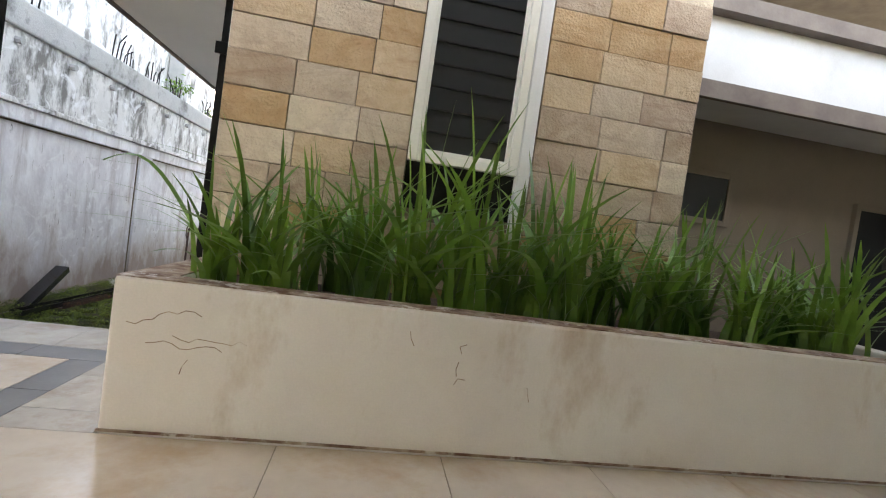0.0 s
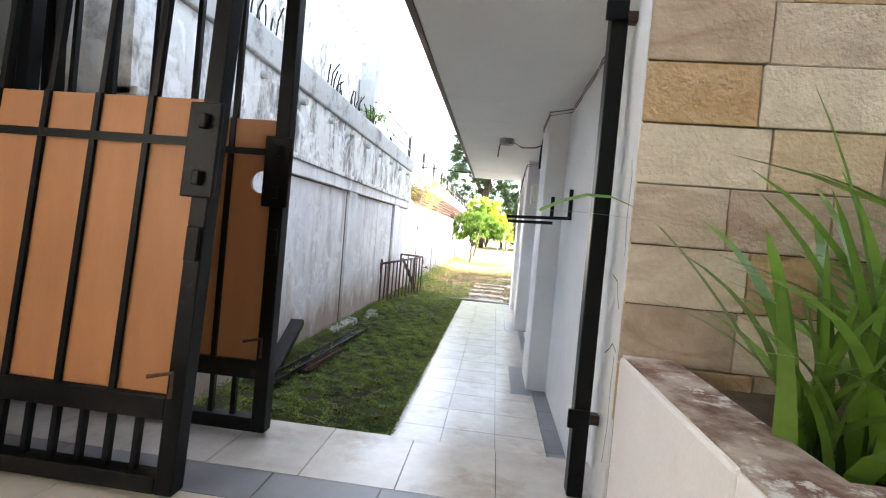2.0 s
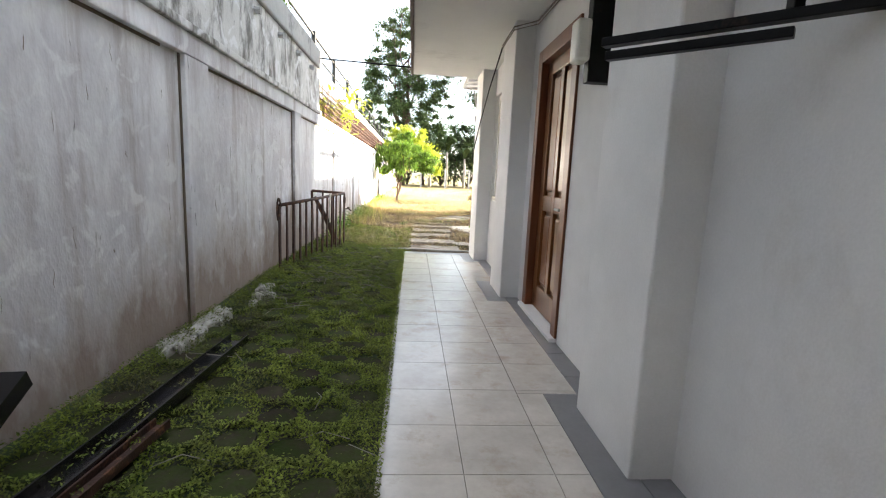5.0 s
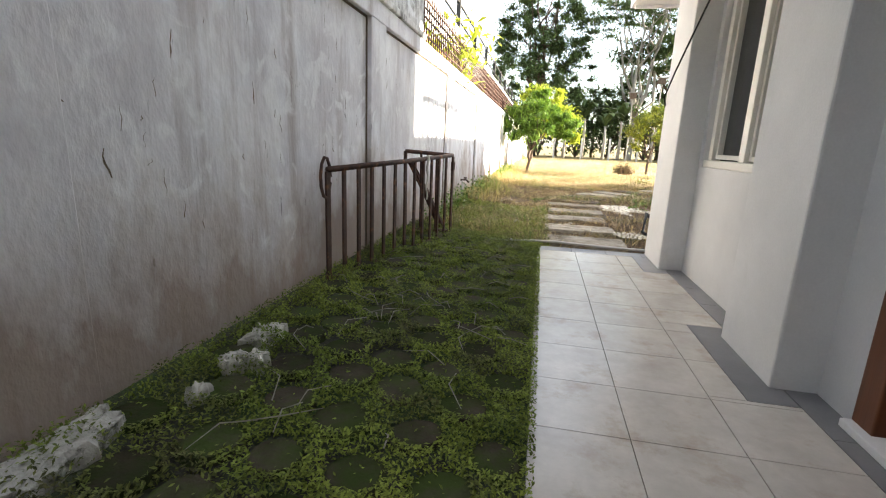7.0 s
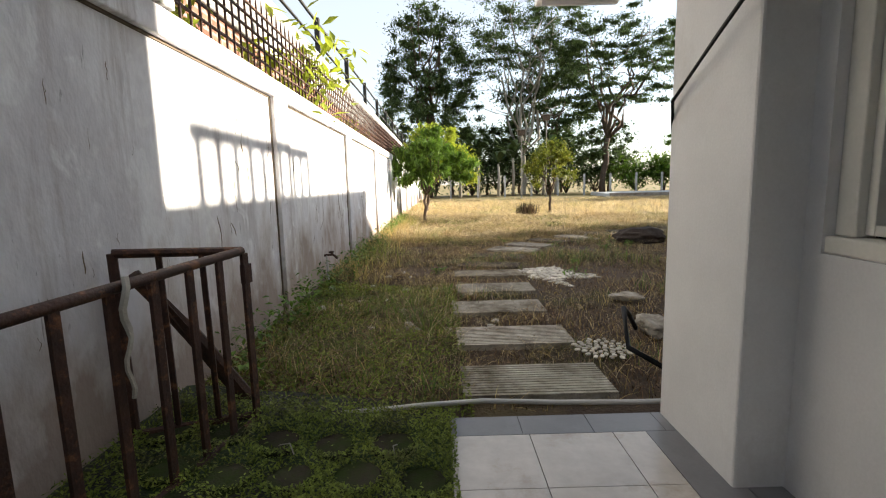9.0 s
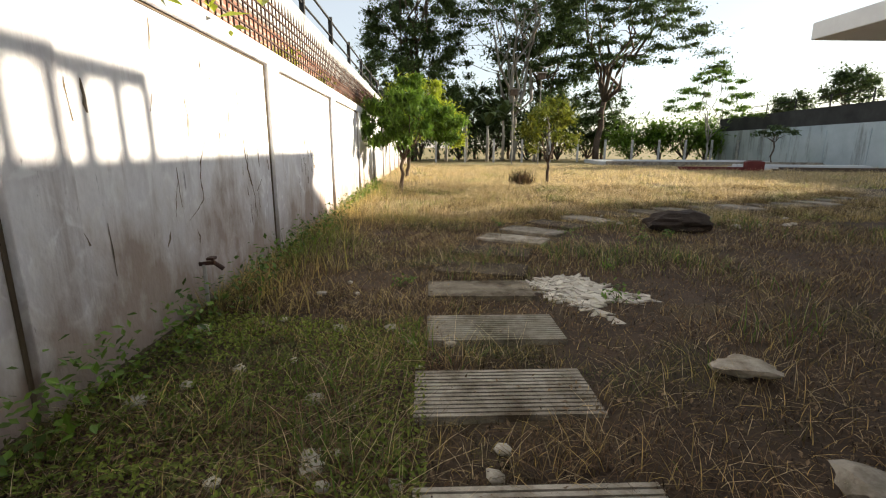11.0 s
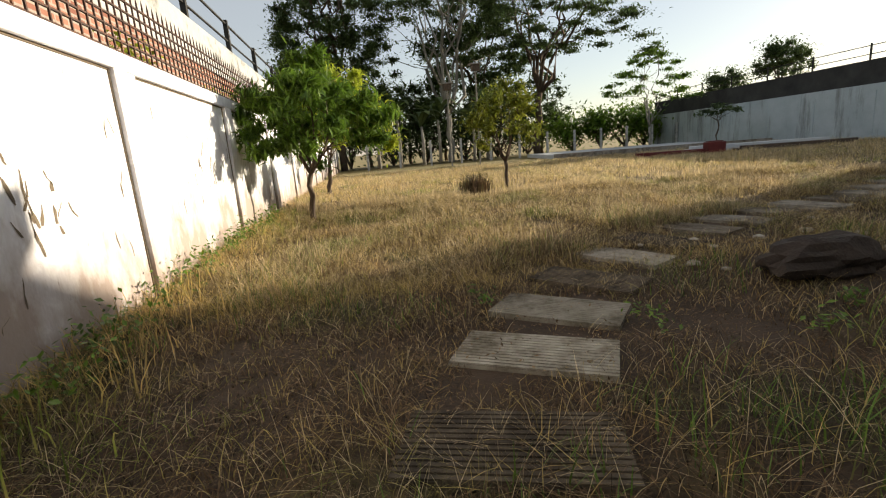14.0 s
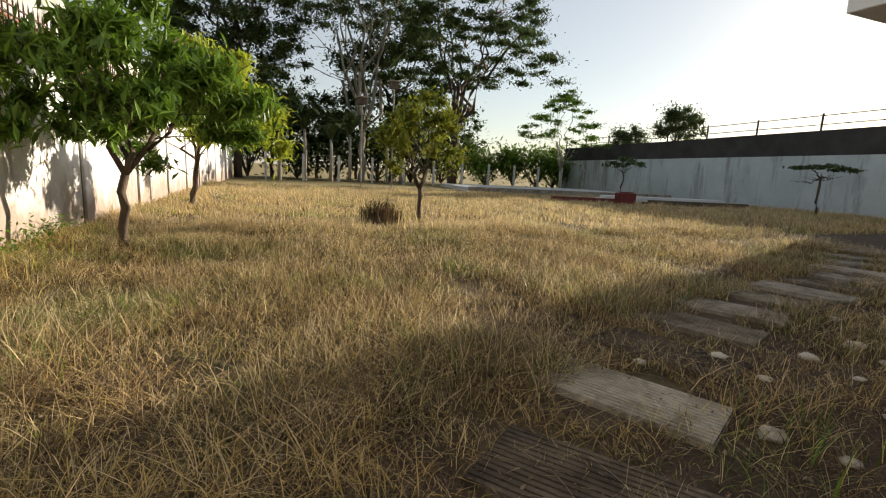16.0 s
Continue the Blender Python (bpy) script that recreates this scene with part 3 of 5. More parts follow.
part("beam", boxes((1.755, 5.5, 6.06, 7.0, 3.0, 3.55)), M["plaster"], fr)
part("beam_lower_trim", boxes((1.76, 5.5, 6.01, 6.06, 2.88, 3.02)), M["fascia"], fr)
part("beam_upper_trim", boxes((1.76, 5.5, 5.95, 6.06, 3.55, 3.68)), M["fascia"], fr)

w1 = thing("window_1", (0.16, SY, 1.94), "tall window with cream frame and dark glass", "window", kind="structure")
part("window_frame", boxes((-0.2, -0.14, SY - 0.025, SY + 0.05, 1.925, 3.4), (0.465, 0.525, SY - 0.025, SY + 0.05, 1.925, 3.4), (-0.14, 0.465, SY - 0.025, SY + 0.05, 1.925, 1.985), bevel=0.005), M["white_frame"], w1)
part("inner_frame", boxes((-0.139, -0.115, SY - 0.005, SY + 0.04, 1.986, 3.4), (0.44, 0.464, SY - 0.005, SY + 0.04, 1.986, 3.4), (-0.114, 0.439, SY - 0.005, SY + 0.04, 1.986, 2.01), bevel=0.003), M["white_frame"], w1)
part("pane", boxes((-0.115, 0.44, SY + 0.02, SY + 0.03, 2.01, 3.4)), M["glass"], w1)

# planter
pl = thing("planter", (0.8, 5.0, FZ), "long cream plastered planter box with worn top edge", "planter", kind="structure")
PX0, PX1, PY0, PZ = -1.345, 2.95, 4.57, 1.14
part("front_face", boxes((PX0, PX1, PY0, PY0 + 0.15, 0.45, PZ), (PX0, PX0 + 0.2, PY0 + 0.15, SY - 0.005, 0.45, PZ), (PX1 - 0.15, PX1, PY0 + 0.15, 6.0, 0.45, PZ), bevel=0.014), M["planter"], pl)
# thin brown strip along the foot of the front face
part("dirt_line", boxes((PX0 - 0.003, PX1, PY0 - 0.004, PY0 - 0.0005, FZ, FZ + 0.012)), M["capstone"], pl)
part("soil_bed", boxes((PX0 + 0.2, PX1 - 0.15, PY0 + 0.15, SY + 0.01, 0.6, PZ - 0.08)), M["soil"], pl)
rng = np.random.default_rng(3)
for k in range(32):
    cx, cy = PX0 + 0.32 + 3.75 * k / 31 + rng.uniform(-0.05, 0.05), rng.uniform(PY0 + 0.24, SY - 0.22)
    n = 24
    pos = np.stack([rng.normal(cx, 0.045, n), rng.normal(cy, 0.045, n), np.full(n, PZ - 0.08)], 1)
    hh = rng.uniform(0.66, 1.02) * (1.0 if cx < 0.9 else 0.85)
    g = thing("spider_lily", (cx, cy, PZ - 0.08), "green strap-leaved lily clump in the planter", "plant", "lilies in the planter")
    half = n // 2
    for nm, ps_, hk, wd, ln in (("outer_leaves", pos[:half], 1.05, 0.052, 1.25), ("inner_leaves", pos[half:], 1.0, 0.04, 0.7)):
        v, f = blades(ps_, hh * hk, wd, ln, rng, 8, arch=0.55)
        pydata(nm, v, f, M["blade"], "", "", parent=g)
    if k == 0:
        bm = bmesh.new()
        prev = None
        for st in range(13):
            u = st / 12
            q = Vector((-1.0, 4.95, 1.08)).lerp(Vector((-1.714, 5.1, 1.61)), u) + Vector((0, 0, 0.2 * math.sin(math.pi * u ** 1.5)))
            wd = 0.02 * (1 - u ** 4) + 0.002
            row = [bm.verts.new((q[0], q[1] - wd, q[2])), bm.verts.new((q[0], q[1] + wd, q[2] + 0.01))]
            if prev:
                bm.faces.new((prev[0], prev[1], row[1], row[0]))
            prev = row
        part("long_leaf", bm, M["blade"], g, smooth=True)

# carport side wall, with unseen walls and a roof added to dim the front
solid("wall_street", boxes((-4.449, 5.7, -6.2, -6.0, -0.2, 2.1)), M["plaster"], "plain pale unseen street wall, added to dim the carport", "wall", "structure")
solid("wall_side", boxes((5.5, 5.7, -6, 4.999, -0.2, 3.6)), M["plaster"], "plain pale unseen side wall, added to dim the carport", "wall", "structure")
solid("wall_carport", boxes((-4.65, -4.45, -6, 6.209, -0.2, 3.6)), M["plaster"], "pale plastered carport side wall", "wall", "structure")
solid("ceiling_carport", boxes((-4.65, 5.7, -6, 4.75, 3.7, 3.85)), M["soffit"], "plain unseen carport roof, extended to dim the front", "ceiling", "structure")

# ---------------------------------------------------------------- door and window of the side wall
d1 = thing("door_1", (HX, 10.77, 0), "varnished teak panel door in a dark frame", "door", kind="structure")
part("door_frame", boxes((HX - 0.02, HX + 0.14, 10.22, 10.34, 0.03, 2.44), (HX - 0.02, HX + 0.14, 11.2, 11.32, 0.03, 2.44), (HX - 0.02, HX + 0.14, 10.34, 11.2, 2.32, 2.44), bevel=0.006), M["doorframe"], d1)
part("threshold", boxes((HX - 0.06, HX + 0.2, 10.22, 11.32, 0.0, 0.035), bevel=0.005), M["plaster"], d1)
DL = (HX + 0.05, HX + 0.1)
lf = part("leaf", boxes((*DL, 10.34, 10.47, 0.04, 2.32), (*DL, 11.07, 11.2, 0.04, 2.32), (*DL, 10.73, 10.81, 0.26, 2.2), (*DL, 10.47, 11.07, 0.04, 0.26), (*DL, 10.47, 11.07, 2.2, 2.32), (*DL, 10.47, 10.73, 0.98, 1.12), (*DL, 10.81, 11.07, 0.98, 1.12), (HX + 0.085, HX + 0.095, 10.47, 11.07, 0.26, 2.2), bevel=0.006), M["door"], d1)
for a0, a1 in ((10.5, 10.7), (10.84, 11.04)):
    for c0, c1 in ((0.3, 0.94), (1.16, 2.16)):
        part("door_panel", boxes((HX + 0.06, HX + 0.084, a0, a1, c0, c1), bevel=0.02), M["door"], lf)
part("door_handle", tube_bm([(HX + 0.05, 10.4, 1.03), (HX - 0.01, 10.4, 1.03), (HX - 0.01, 10.5, 1.03)], 0.011, 8), M["pvc"], lf, "dull metal lever handle")
GX = HX + 0.07
w2 = thing("window_2", (GX, 13.05, 0.95), "two-light window with cream frame and dark glass", "window", kind="structure")
part("window_frame", boxes((GX - 0.03, GX + 0.08, 12.42, 12.5, 0.99, 2.42), (GX - 0.03, GX + 0.08, 13.6, 13.68, 0.99, 2.42), (GX - 0.03, GX + 0.08, 12.96, 13.06, 0.99, 2.42), (GX - 0.03, GX + 0.08, 12.5, 13.6, 2.34, 2.42), bevel=0.006), M["white_frame"], w2)
part("window_sill", boxes((GX - 0.06, GX + 0.1, 12.4, 13.7, 0.93, 0.99), bevel=0.008), M["white_frame"], w2)
for a, b in ((12.5, 12.96), (13.06, 13.6)):
    part("sash", boxes((GX + 0.0, GX + 0.055, a + 0.001, a + 0.035, 1.0, 2.335), (GX + 0.0, GX + 0.055, b - 0.035, b - 0.001, 1.0, 2.335), (GX + 0.0, GX + 0.055, a + 0.036, b - 0.036, 1.0, 1.035), (GX + 0.0, GX + 0.055, a + 0.036, b - 0.036, 2.3, 2.335), bevel=0.003), M["white_frame"], w2)
    part("pane", boxes((GX + 0.04, GX + 0.05, a, b, 0.99, 2.34)), M["glass"], w2)

# ---------------------------------------------------------------- gates
def gate(y, x0, x1, h, z0, z1, label, lean0, lean1, hole=None):
    """A steel gate leaf standing on the carport floor; heights are counted from that floor."""
    g = thing("steel_gate", ((x0 + x1) / 2, y, FZ), label, "gate", "folding gate leaves")
    t, b, c = 0.034, 0.068, 0.012
    part("frame", boxes((x0, x0 + b, y - t, y + t, 0.02, h), (x1 - b, x1, y - t, y + t, 0.02, h), (x0 + b, x1 - b, y - t, y + t, h - 0.075, h),
         (x0 + b, x1 - b, y - t, y + t, 0.02, 0.085), (x0 + b, x1 - b, y - t, y + t, z0 - 0.085, z0), bevel=0.005), M["black"], g)
    n = 6
    w = (x1 - x0 - 2 * b) / n
    for k in range(n):
        if hole and k == n - 1:
            continue
        part("board", boxes((x0 + b + k * w + 0.003, x0 + b + (k + 1) * w - 0.003, y - 0.01, y + 0.01, z0, z1), bevel=0.003), M["board"], g)
    if hole:
        # last board, with a round hole cut through it
        xa, xb = x0 + b + (n - 1) * w + 0.003, x1 - b - 0.003
        cx, cz, r, ns, e = hole[0], hole[1], 0.052, 24, 0.15
        bm = bmesh.new()
        for yy in (y - 0.01, y + 0.01):
            ring = [bm.verts.new((cx + r * math.cos(2 * math.pi * q / ns), yy, cz + r * math.sin(2 * math.pi * q / ns))) for q in range(ns)]
            rim = []
            for q in range(ns):
                a = 2 * math.pi * q / ns
                dx, dz = math.cos(a), math.sin(a)
                m_ = min([(xb - cx) / dx if dx > 1e-6 else 9, (xa - cx) / dx if dx < -1e-6 else 9, e / dz if dz > 1e-6 else 9, -e / dz if dz < -1e-6 else 9])
                rim.append(bm.verts.new((cx + dx * m_, yy, cz + dz * m_)))
            for q in range(ns):
                bm.faces.new((ring[q], ring[(q + 1) % ns], rim[(q + 1) % ns], rim[q]))
        vs = list(bm.verts)
        for q in range(ns):
            bm.faces.new((vs[q], vs[(q + 1) % ns], vs[2 * ns + (q + 1) % ns], vs[2 * ns + q]))
        bm_box(bm, xa, xb, y - 0.01, y + 0.01, z0, cz - e)
        bm_box(bm, xa, xb, y - 0.01, y + 0.01, cz + e, z1)
        part("board", bm, M["board"], g)
    for k in range(1, n):
        part("bar", boxes((x0 + b + k * w - c, x0 + b + k * w + c, y - 0.024, y - 0.0105, z0, z1)), M["black"], g)
        part("upper_bar", boxes((x0 + b + k * w - c, x0 + b + k * w + c, y - c, y + c, z1 - 0.015, h - 0.075)), M["black"], g)
    for k in range(1, 2 * n):
        part("lower_bar", boxes((x0 + b + k * w / 2 - 0.011, x0 + b + k * w / 2 + 0.011, y - 0.011, y + 0.011, 0.085, z0 - 0.085)), M["black"], g)
    part("cross_rail", boxes((x0 + b, x1 - b, y - 0.029, y - 0.0245, z1 - 0.165, z1 - 0.135)), M["black"], g)
    lb = part("lock_box", boxes((x1 - 0.1, x1 + 0.026, y - 0.056, y - 0.0345, 1.08, 1.4), (x1 - 0.045, x1 - 0.015, y - 0.08, y - 0.056, 1.12, 1.17), (x1 - 0.045, x1 - 0.015, y - 0.08, y - 0.056, 1.31, 1.36), bevel=0.005), M["black"], g)
    part("keyhole_plate", boxes((x1 - 0.06, x1 - 0.01, y - 0.0475, y - 0.0345, 0.86, 0.98), bevel=0.004), M["black"], g)
    part("bolt", tube_bm([(x1 - 0.04, y - 0.05, 0.38), (x1 - 0.04, y - 0.05, 0.47), (x1 - 0.12, y - 0.07, 0.455)], 0.008, 6), M["rust"], lb)
    for z in (0.35, 1.1):
        part("hinge", tube_bm([(x0 + 0.02, y - 0.045, z), (x0 + 0.02, y - 0.045, z + 0.1)], 0.016, 8), M["black"], g)
    # the old leaf has sagged out of square
    for o in g.children_recursive:
        for v in o.data.vertices:
            v.co.x += (lean0 + (lean1 - lean0) * (v.co.x - x0) / (x1 - x0)) * v.co.z
            v.co.z += FZ
    return g


gate(5.33, -4.36, -2.88, 2.15, 0.375, 1.42, "open black steel gate with orange-brown boards", 0.17, 0.065)
gate(5.88, -4.3, -2.822, 2.29, 0.355, 1.48, "second black steel gate leaf folded behind, brown boards", 0.05, 0.015, (-2.955, 1.193))
gp_ = thing("gate_post", (-1.42, 5.75, FZ), "black steel gate post fixed to the house corner", "post")
part("tube", boxes((-1.45, -1.385, 5.715, 5.785, FZ, SOFF), bevel=0.005), M["black"], gp_)
for z in (0.79, 2.41):
    part("clamp", boxes((-1.475, -1.39, 5.695, 5.7145, z, z + 0.075), bevel=0.004), M["black"], gp_)
part("wall_lug", boxes((-1.384, -1.346, 5.73, 5.77, 0.8, 0.84), (-1.384, -1.346, 5.73, 5.77, 2.42, 2.46)), M["rust"], gp_)

# ---------------------------------------------------------------- leaning rack of rusty bars
def rack():
    g = thing("rusty_railing", (-3.6, 13.2, 0.05), "loose rusty railing panel leaning by the wall", "railing")
    a, b = Vector((-3.85, 12.15, 0.06)), Vector((-3.43, 14.27, 0.03))
    ua, ub = Vector((0.0, 0, 0.79)), Vector((-0.01, 0, 0.885))
    up = ub
    part("top_rail", tube_bm([a + ua, (a + ua).lerp(b + ub, 0.5) + Vector((0.005, 0, -0.004)), b + ub], 0.02, 10), M["rust"], g, smooth=True)
    part("bottom_rail", tube_bm([a + ua * 0.07, b + ub * 0.06], 0.016), M["rust"], g)
    yaw = math.degrees(math.atan2(b.y - a.y, b.x - a.x))
    for k in range(13):
        p, u = a.lerp(b, k / 12), ua.lerp(ub, k / 12)
        w_ = 0.018 if 0 < k < 12 else 0.022
        part("bar", boxes((-w_, w_, -0.008, 0.008, 0.0, u.z - 0.012), bevel=0.002, m=pose(p.x, p.y, p.z, 0, 0, yaw)), M["rust"], g)
    part("latch_plate", boxes((-0.012, 0.012, -0.02, 0.035, 0.0, 0.09), m=pose(b.x, b.y, 0.76, 0, 0, yaw - 90)), M["rust"], g)
    c = Vector((-3.88, 14.05, 0.06))
    part("return_rail", tube_bm([b + up, c + up], 0.02), M["rust"], g)
    part("return_bottom", tube_bm([b + up * 0.08, c + up * 0.08], 0.018), M["rust"], g)
    part("return_post", tube_bm([c, c + up], 0.02), M["rust"], g)
    for k in (1, 2):
        p = b.lerp(c, k / 3)
        part("bar", tube_bm([p + up * 0.08, p + up], 0.014, 6), M["rust"], g)
    return g


rack()

# ---------------------------------------------------------------- stepping slabs
def slab_mesh(w, d, h):
    """A concrete slab with raised ribs; the groove floors take a near-black second material."""
    bm = bmesh.new()
    n = 13
    for k in range(n):
        y0 = -d / 2 + d * k / n
        bm_box(bm, -w / 2, w / 2, y0, y0 + d / n * 0.66, h - 0.014, h)
    ribs = len(bm.faces)
    bm_box(bm, -w / 2 - 0.003, w / 2 + 0.003, -d / 2 - 0.003, d / 2 + 0.003, 0, h - 0.01)
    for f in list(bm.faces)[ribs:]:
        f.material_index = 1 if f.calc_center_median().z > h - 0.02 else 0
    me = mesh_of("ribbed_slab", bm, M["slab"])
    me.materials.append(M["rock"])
    return me


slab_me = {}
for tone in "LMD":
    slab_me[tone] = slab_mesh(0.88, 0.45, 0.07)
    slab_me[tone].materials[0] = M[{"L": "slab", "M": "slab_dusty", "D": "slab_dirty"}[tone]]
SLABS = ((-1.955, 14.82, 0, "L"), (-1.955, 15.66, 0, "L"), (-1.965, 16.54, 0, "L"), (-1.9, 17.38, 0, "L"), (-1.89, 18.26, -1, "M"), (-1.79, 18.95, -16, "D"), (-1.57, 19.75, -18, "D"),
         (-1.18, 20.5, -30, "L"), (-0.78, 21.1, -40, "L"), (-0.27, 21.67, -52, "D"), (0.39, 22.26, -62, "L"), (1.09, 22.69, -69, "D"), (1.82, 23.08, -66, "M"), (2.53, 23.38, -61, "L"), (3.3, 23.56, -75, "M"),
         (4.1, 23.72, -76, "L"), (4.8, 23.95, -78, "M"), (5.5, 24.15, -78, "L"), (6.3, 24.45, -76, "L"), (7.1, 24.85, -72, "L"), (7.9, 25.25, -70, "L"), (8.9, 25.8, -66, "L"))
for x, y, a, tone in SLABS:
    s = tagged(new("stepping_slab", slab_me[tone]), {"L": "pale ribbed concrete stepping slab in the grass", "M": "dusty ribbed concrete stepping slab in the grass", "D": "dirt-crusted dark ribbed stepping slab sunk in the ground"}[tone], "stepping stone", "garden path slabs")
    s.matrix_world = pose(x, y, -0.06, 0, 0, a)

# ---------------------------------------------------------------- far wall and paving
def far_wall():
    g = thing("wall_far", (25, 45, 0), "long pale grey-blue wall with a blackened parapet", "wall", kind="structure")
    a, b = Vector((26.7, 61.5, 0)), Vector((23.75, 32.2, 0))
    d = (b - a)
    ang = math.degrees(math.atan2(d.y, d.x))
    m = pose(a.x, a.y, 0, 0, 0, ang)
    part("lower_face", boxes((0, d.length, 0, 0.3, -0.2, 2.75), m=m), M["farwall"], g)
    part("parapet", boxes((0, d.length, 0.3, 0.6, -0.2, 4.0), m=m), M["fardark"], g)
    part("rail", boxes((0, d.length, 0.4, 0.45, 4.28, 4.32), (0, d.length, 0.4, 0.45, 4.72, 4.76), m=m), M["fardark"], g)
    for k in range(8):
        part("pilaster", boxes((3.7 * k + 0.3, 3.7 * k + 0.42, -0.04, -0.001, 0.2, 2.4), m=m), M["farwall"], g)
        part("rail_post", boxes((3.6 * k, 3.6 * k + 0.07, 0.4, 0.47, 4.0, 4.85), m=m), M["fardark"], g)


far_wall()

# ---------------------------------------------------------------- moss strip: round pavers, creeping leaves
rng = np.random.default_rng(21)
pv = thing("paver_bed", (-3.1, 10.6, 0), "dark round concrete pavers sunk in moss", "paving", kind="structure")
disc = bmesh.new()
bmesh.ops.create_cone(disc, cap_ends=True, segments=11, radius1=0.108, radius2=0.096, depth=0.03)
disc_me = mesh_of("paver", disc, M["paver"])
centres = []
for j in range(32):
    for i in range(6):
        x, y = LX - 0.14 - 0.25 * i - (0.125 if j % 2 else 0), 6.18 + 0.255 * j
        if x < WX + 0.12 or y > 14.35:
            continue
        x, y = x + rng.uniform(-0.035, 0.035), y + rng.uniform(-0.035, 0.035)
        centres.append((x, y))
        piece("paver", disc_me, pv, (x + 3.1, y - 10.6, lawn_z(x, y) + 0.004), rng.uniform(0, 6), (rng.uniform(0.85, 1.1), rng.uniform(0.85, 1.1), 1))
centres = np.array(centres)


def moss(name, n, x0, x1, y0, y1, size, high, label):
    p = np.stack([rng.uniform(x0, x1, n), rng.uniform(y0, y1, n)], 1)
    dist = np.full(n, 9.0)
    for s in range(0, n, 20000):
        q = p[s:s + 20000]
        dist[s:s + 20000] = np.sqrt(((q[:, None] - centres[None]) ** 2).sum(2)).min(1)
    patch = np.array([noise.noise((a * 1.3, b * 1.1, 5.0)) + 0.6 * noise.noise((a * 5, b * 5, 9.0)) for a, b in p])
    edge = 0.094 + 0.05 * np.clip(patch, -0.7, 0.6)
    keep = (dist > edge * 0.95) & (rng.uniform(-0.9, 0.5, n) < patch + 0.35) | (rng.uniform(0, 1, n) < 0.025)
    p, dist = p[keep], dist[keep]
    hump = np.clip((dist - 0.085) / 0.06, 0, 1)
    gz = np.array([lawn_z(a, b) if b < 14.4 else garden_z(a, b) for a, b in p])
    z = gz + 0.006 + rng.uniform(0, 1, len(p)) * high * (0.35 + 0.65 * hump)
    v, f = leaves(np.column_stack([p, z]), size, rng, droop=-0.25, aspect=0.45)
    return pydata(name, v, f, M["moss"], label, "moss")


moss("creeping_moss", 275000, WX + 0.02, LX + 0.025, FE + 0.01, 14.4, 0.019, 0.075, "creeping green moss between round pavers")
moss("creeping_moss_garden", 30000, WX + 0.02, -2.35, 14.4, 17.5, 0.028, 0.06, "creeping green ground cover by the wall")

# dead twigs on the moss
tw = bmesh.new()
for k in range(70):
    x, y = rng.uniform(WX + 0.2, LX - 0.1), rng.choice([rng.uniform(7, 14.3), rng.normal(11.9, 0.35)])
    a, L = rng.uniform(0, 6.3), rng.uniform(0.06, 0.3)
    z = lawn_z(x, y) + 0.045
    tube_bm([(x, y, z), (x + L / 2 * math.cos(a), y + L / 2 * math.sin(a), z + 0.02), (x + L * math.cos(a + 0.3), y + L * math.sin(a + 0.3), z - 0.005)], [0.003, 0.003, 0.0015], 4, tw)
solid("dead_twigs", tw, M["bark_pale"], "thin dead twigs scattered on the moss", "twigs", "stuff")


# ---------------------------------------------------------------- rocks
def rock_bm(r, rng, flat=0.6, sub=2):
    bm = bmesh.new()
    bmesh.ops.create_icosphere(bm, subdivisions=sub, radius=r)
    o = Vector(rng.uniform(0, 50, 3))
    for v in bm.verts:
        k = 1 + 0.5 * noise.noise(v.co / r * 1.1 + o) + 0.2 * noise.noise(v.co / r * 3 + o)
        v.co = Vector((v.co.x * k, v.co.y * k, v.co.z * k * flat))
    return bm


def rock(x, y, z, r, material, label, flat=0.6, stretch=(1, 1, 1), name="stone_lump", group="", sub=2):
    ob = solid(name, rock_bm(r, rng, flat, sub), material, label, "rock", group=group, smooth=True)
    ob.location, ob.scale, ob.rotation_euler = (x, y, z), stretch, (0, 0, rng.uniform(0, 6) if stretch == (1, 1, 1) else 0)
    return ob


boulder = rock(1.36, 21.12, 0.1, 0.27, M["rock"], "low dark boulder lying in the grass", 0.62, (1.75, 0.9, 1), "boulder", sub=3)
def break_up(ob, top, f):
    """Broken flat faces and rough edges on a stone."""
    for p in ob.data.polygons:
        p.use_smooth = False
    for v in ob.data.vertices:
        v.co.z = min(v.co.z, top + 0.3 * top * noise.noise(v.co * f))
        v.co += v.co.normalized() * 0.3 * top * noise.noise(v.co * f * 1.4)


break_up(boulder, 0.17, 9)
def rubble(x0, x1, y0, y1, n, z, h, label):
    """A flat broken cake of old mortar with a ragged outline."""
    bm = bmesh.new()
    cx, cy = (x0 + x1) / 2, (y0 + y1) / 2
    ring = []
    for k in range(n):
        a = 2 * math.pi * k / n
        q = rng.uniform(0.6, 1.08)
        ca, sa = math.cos(a), math.sin(a)
        e = 1 / (abs(ca) ** 4 + abs(sa) ** 4) ** 0.25
        ring.append((cx + (x1 - x0) / 2 * ca * e * q, cy + (y1 - y0) / 2 * sa * e * q))
    rows = []
    for f, hh in ((1.06, -0.05), (1.0, h * 0.6), (0.82, h), (0.45, h * 1.05)):
        rows.append([bm.verts.new((cx + (p - cx) * f, cy + (q - cy) * f, z + hh + rng.uniform(-0.3, 0.3) * h * (f < 1.05))) for p, q in ring])
    for r0, r1 in zip(rows, rows[1:]):
        for k in range(n):
            bm.faces.new((r0[k], r0[(k + 1) % n], r1[(k + 1) % n], r1[k]))
    bm.faces.new(rows[-1])
    return solid("mortar_rubble", bm, M["mortar"], label, "rubble", group="mortar rubble")


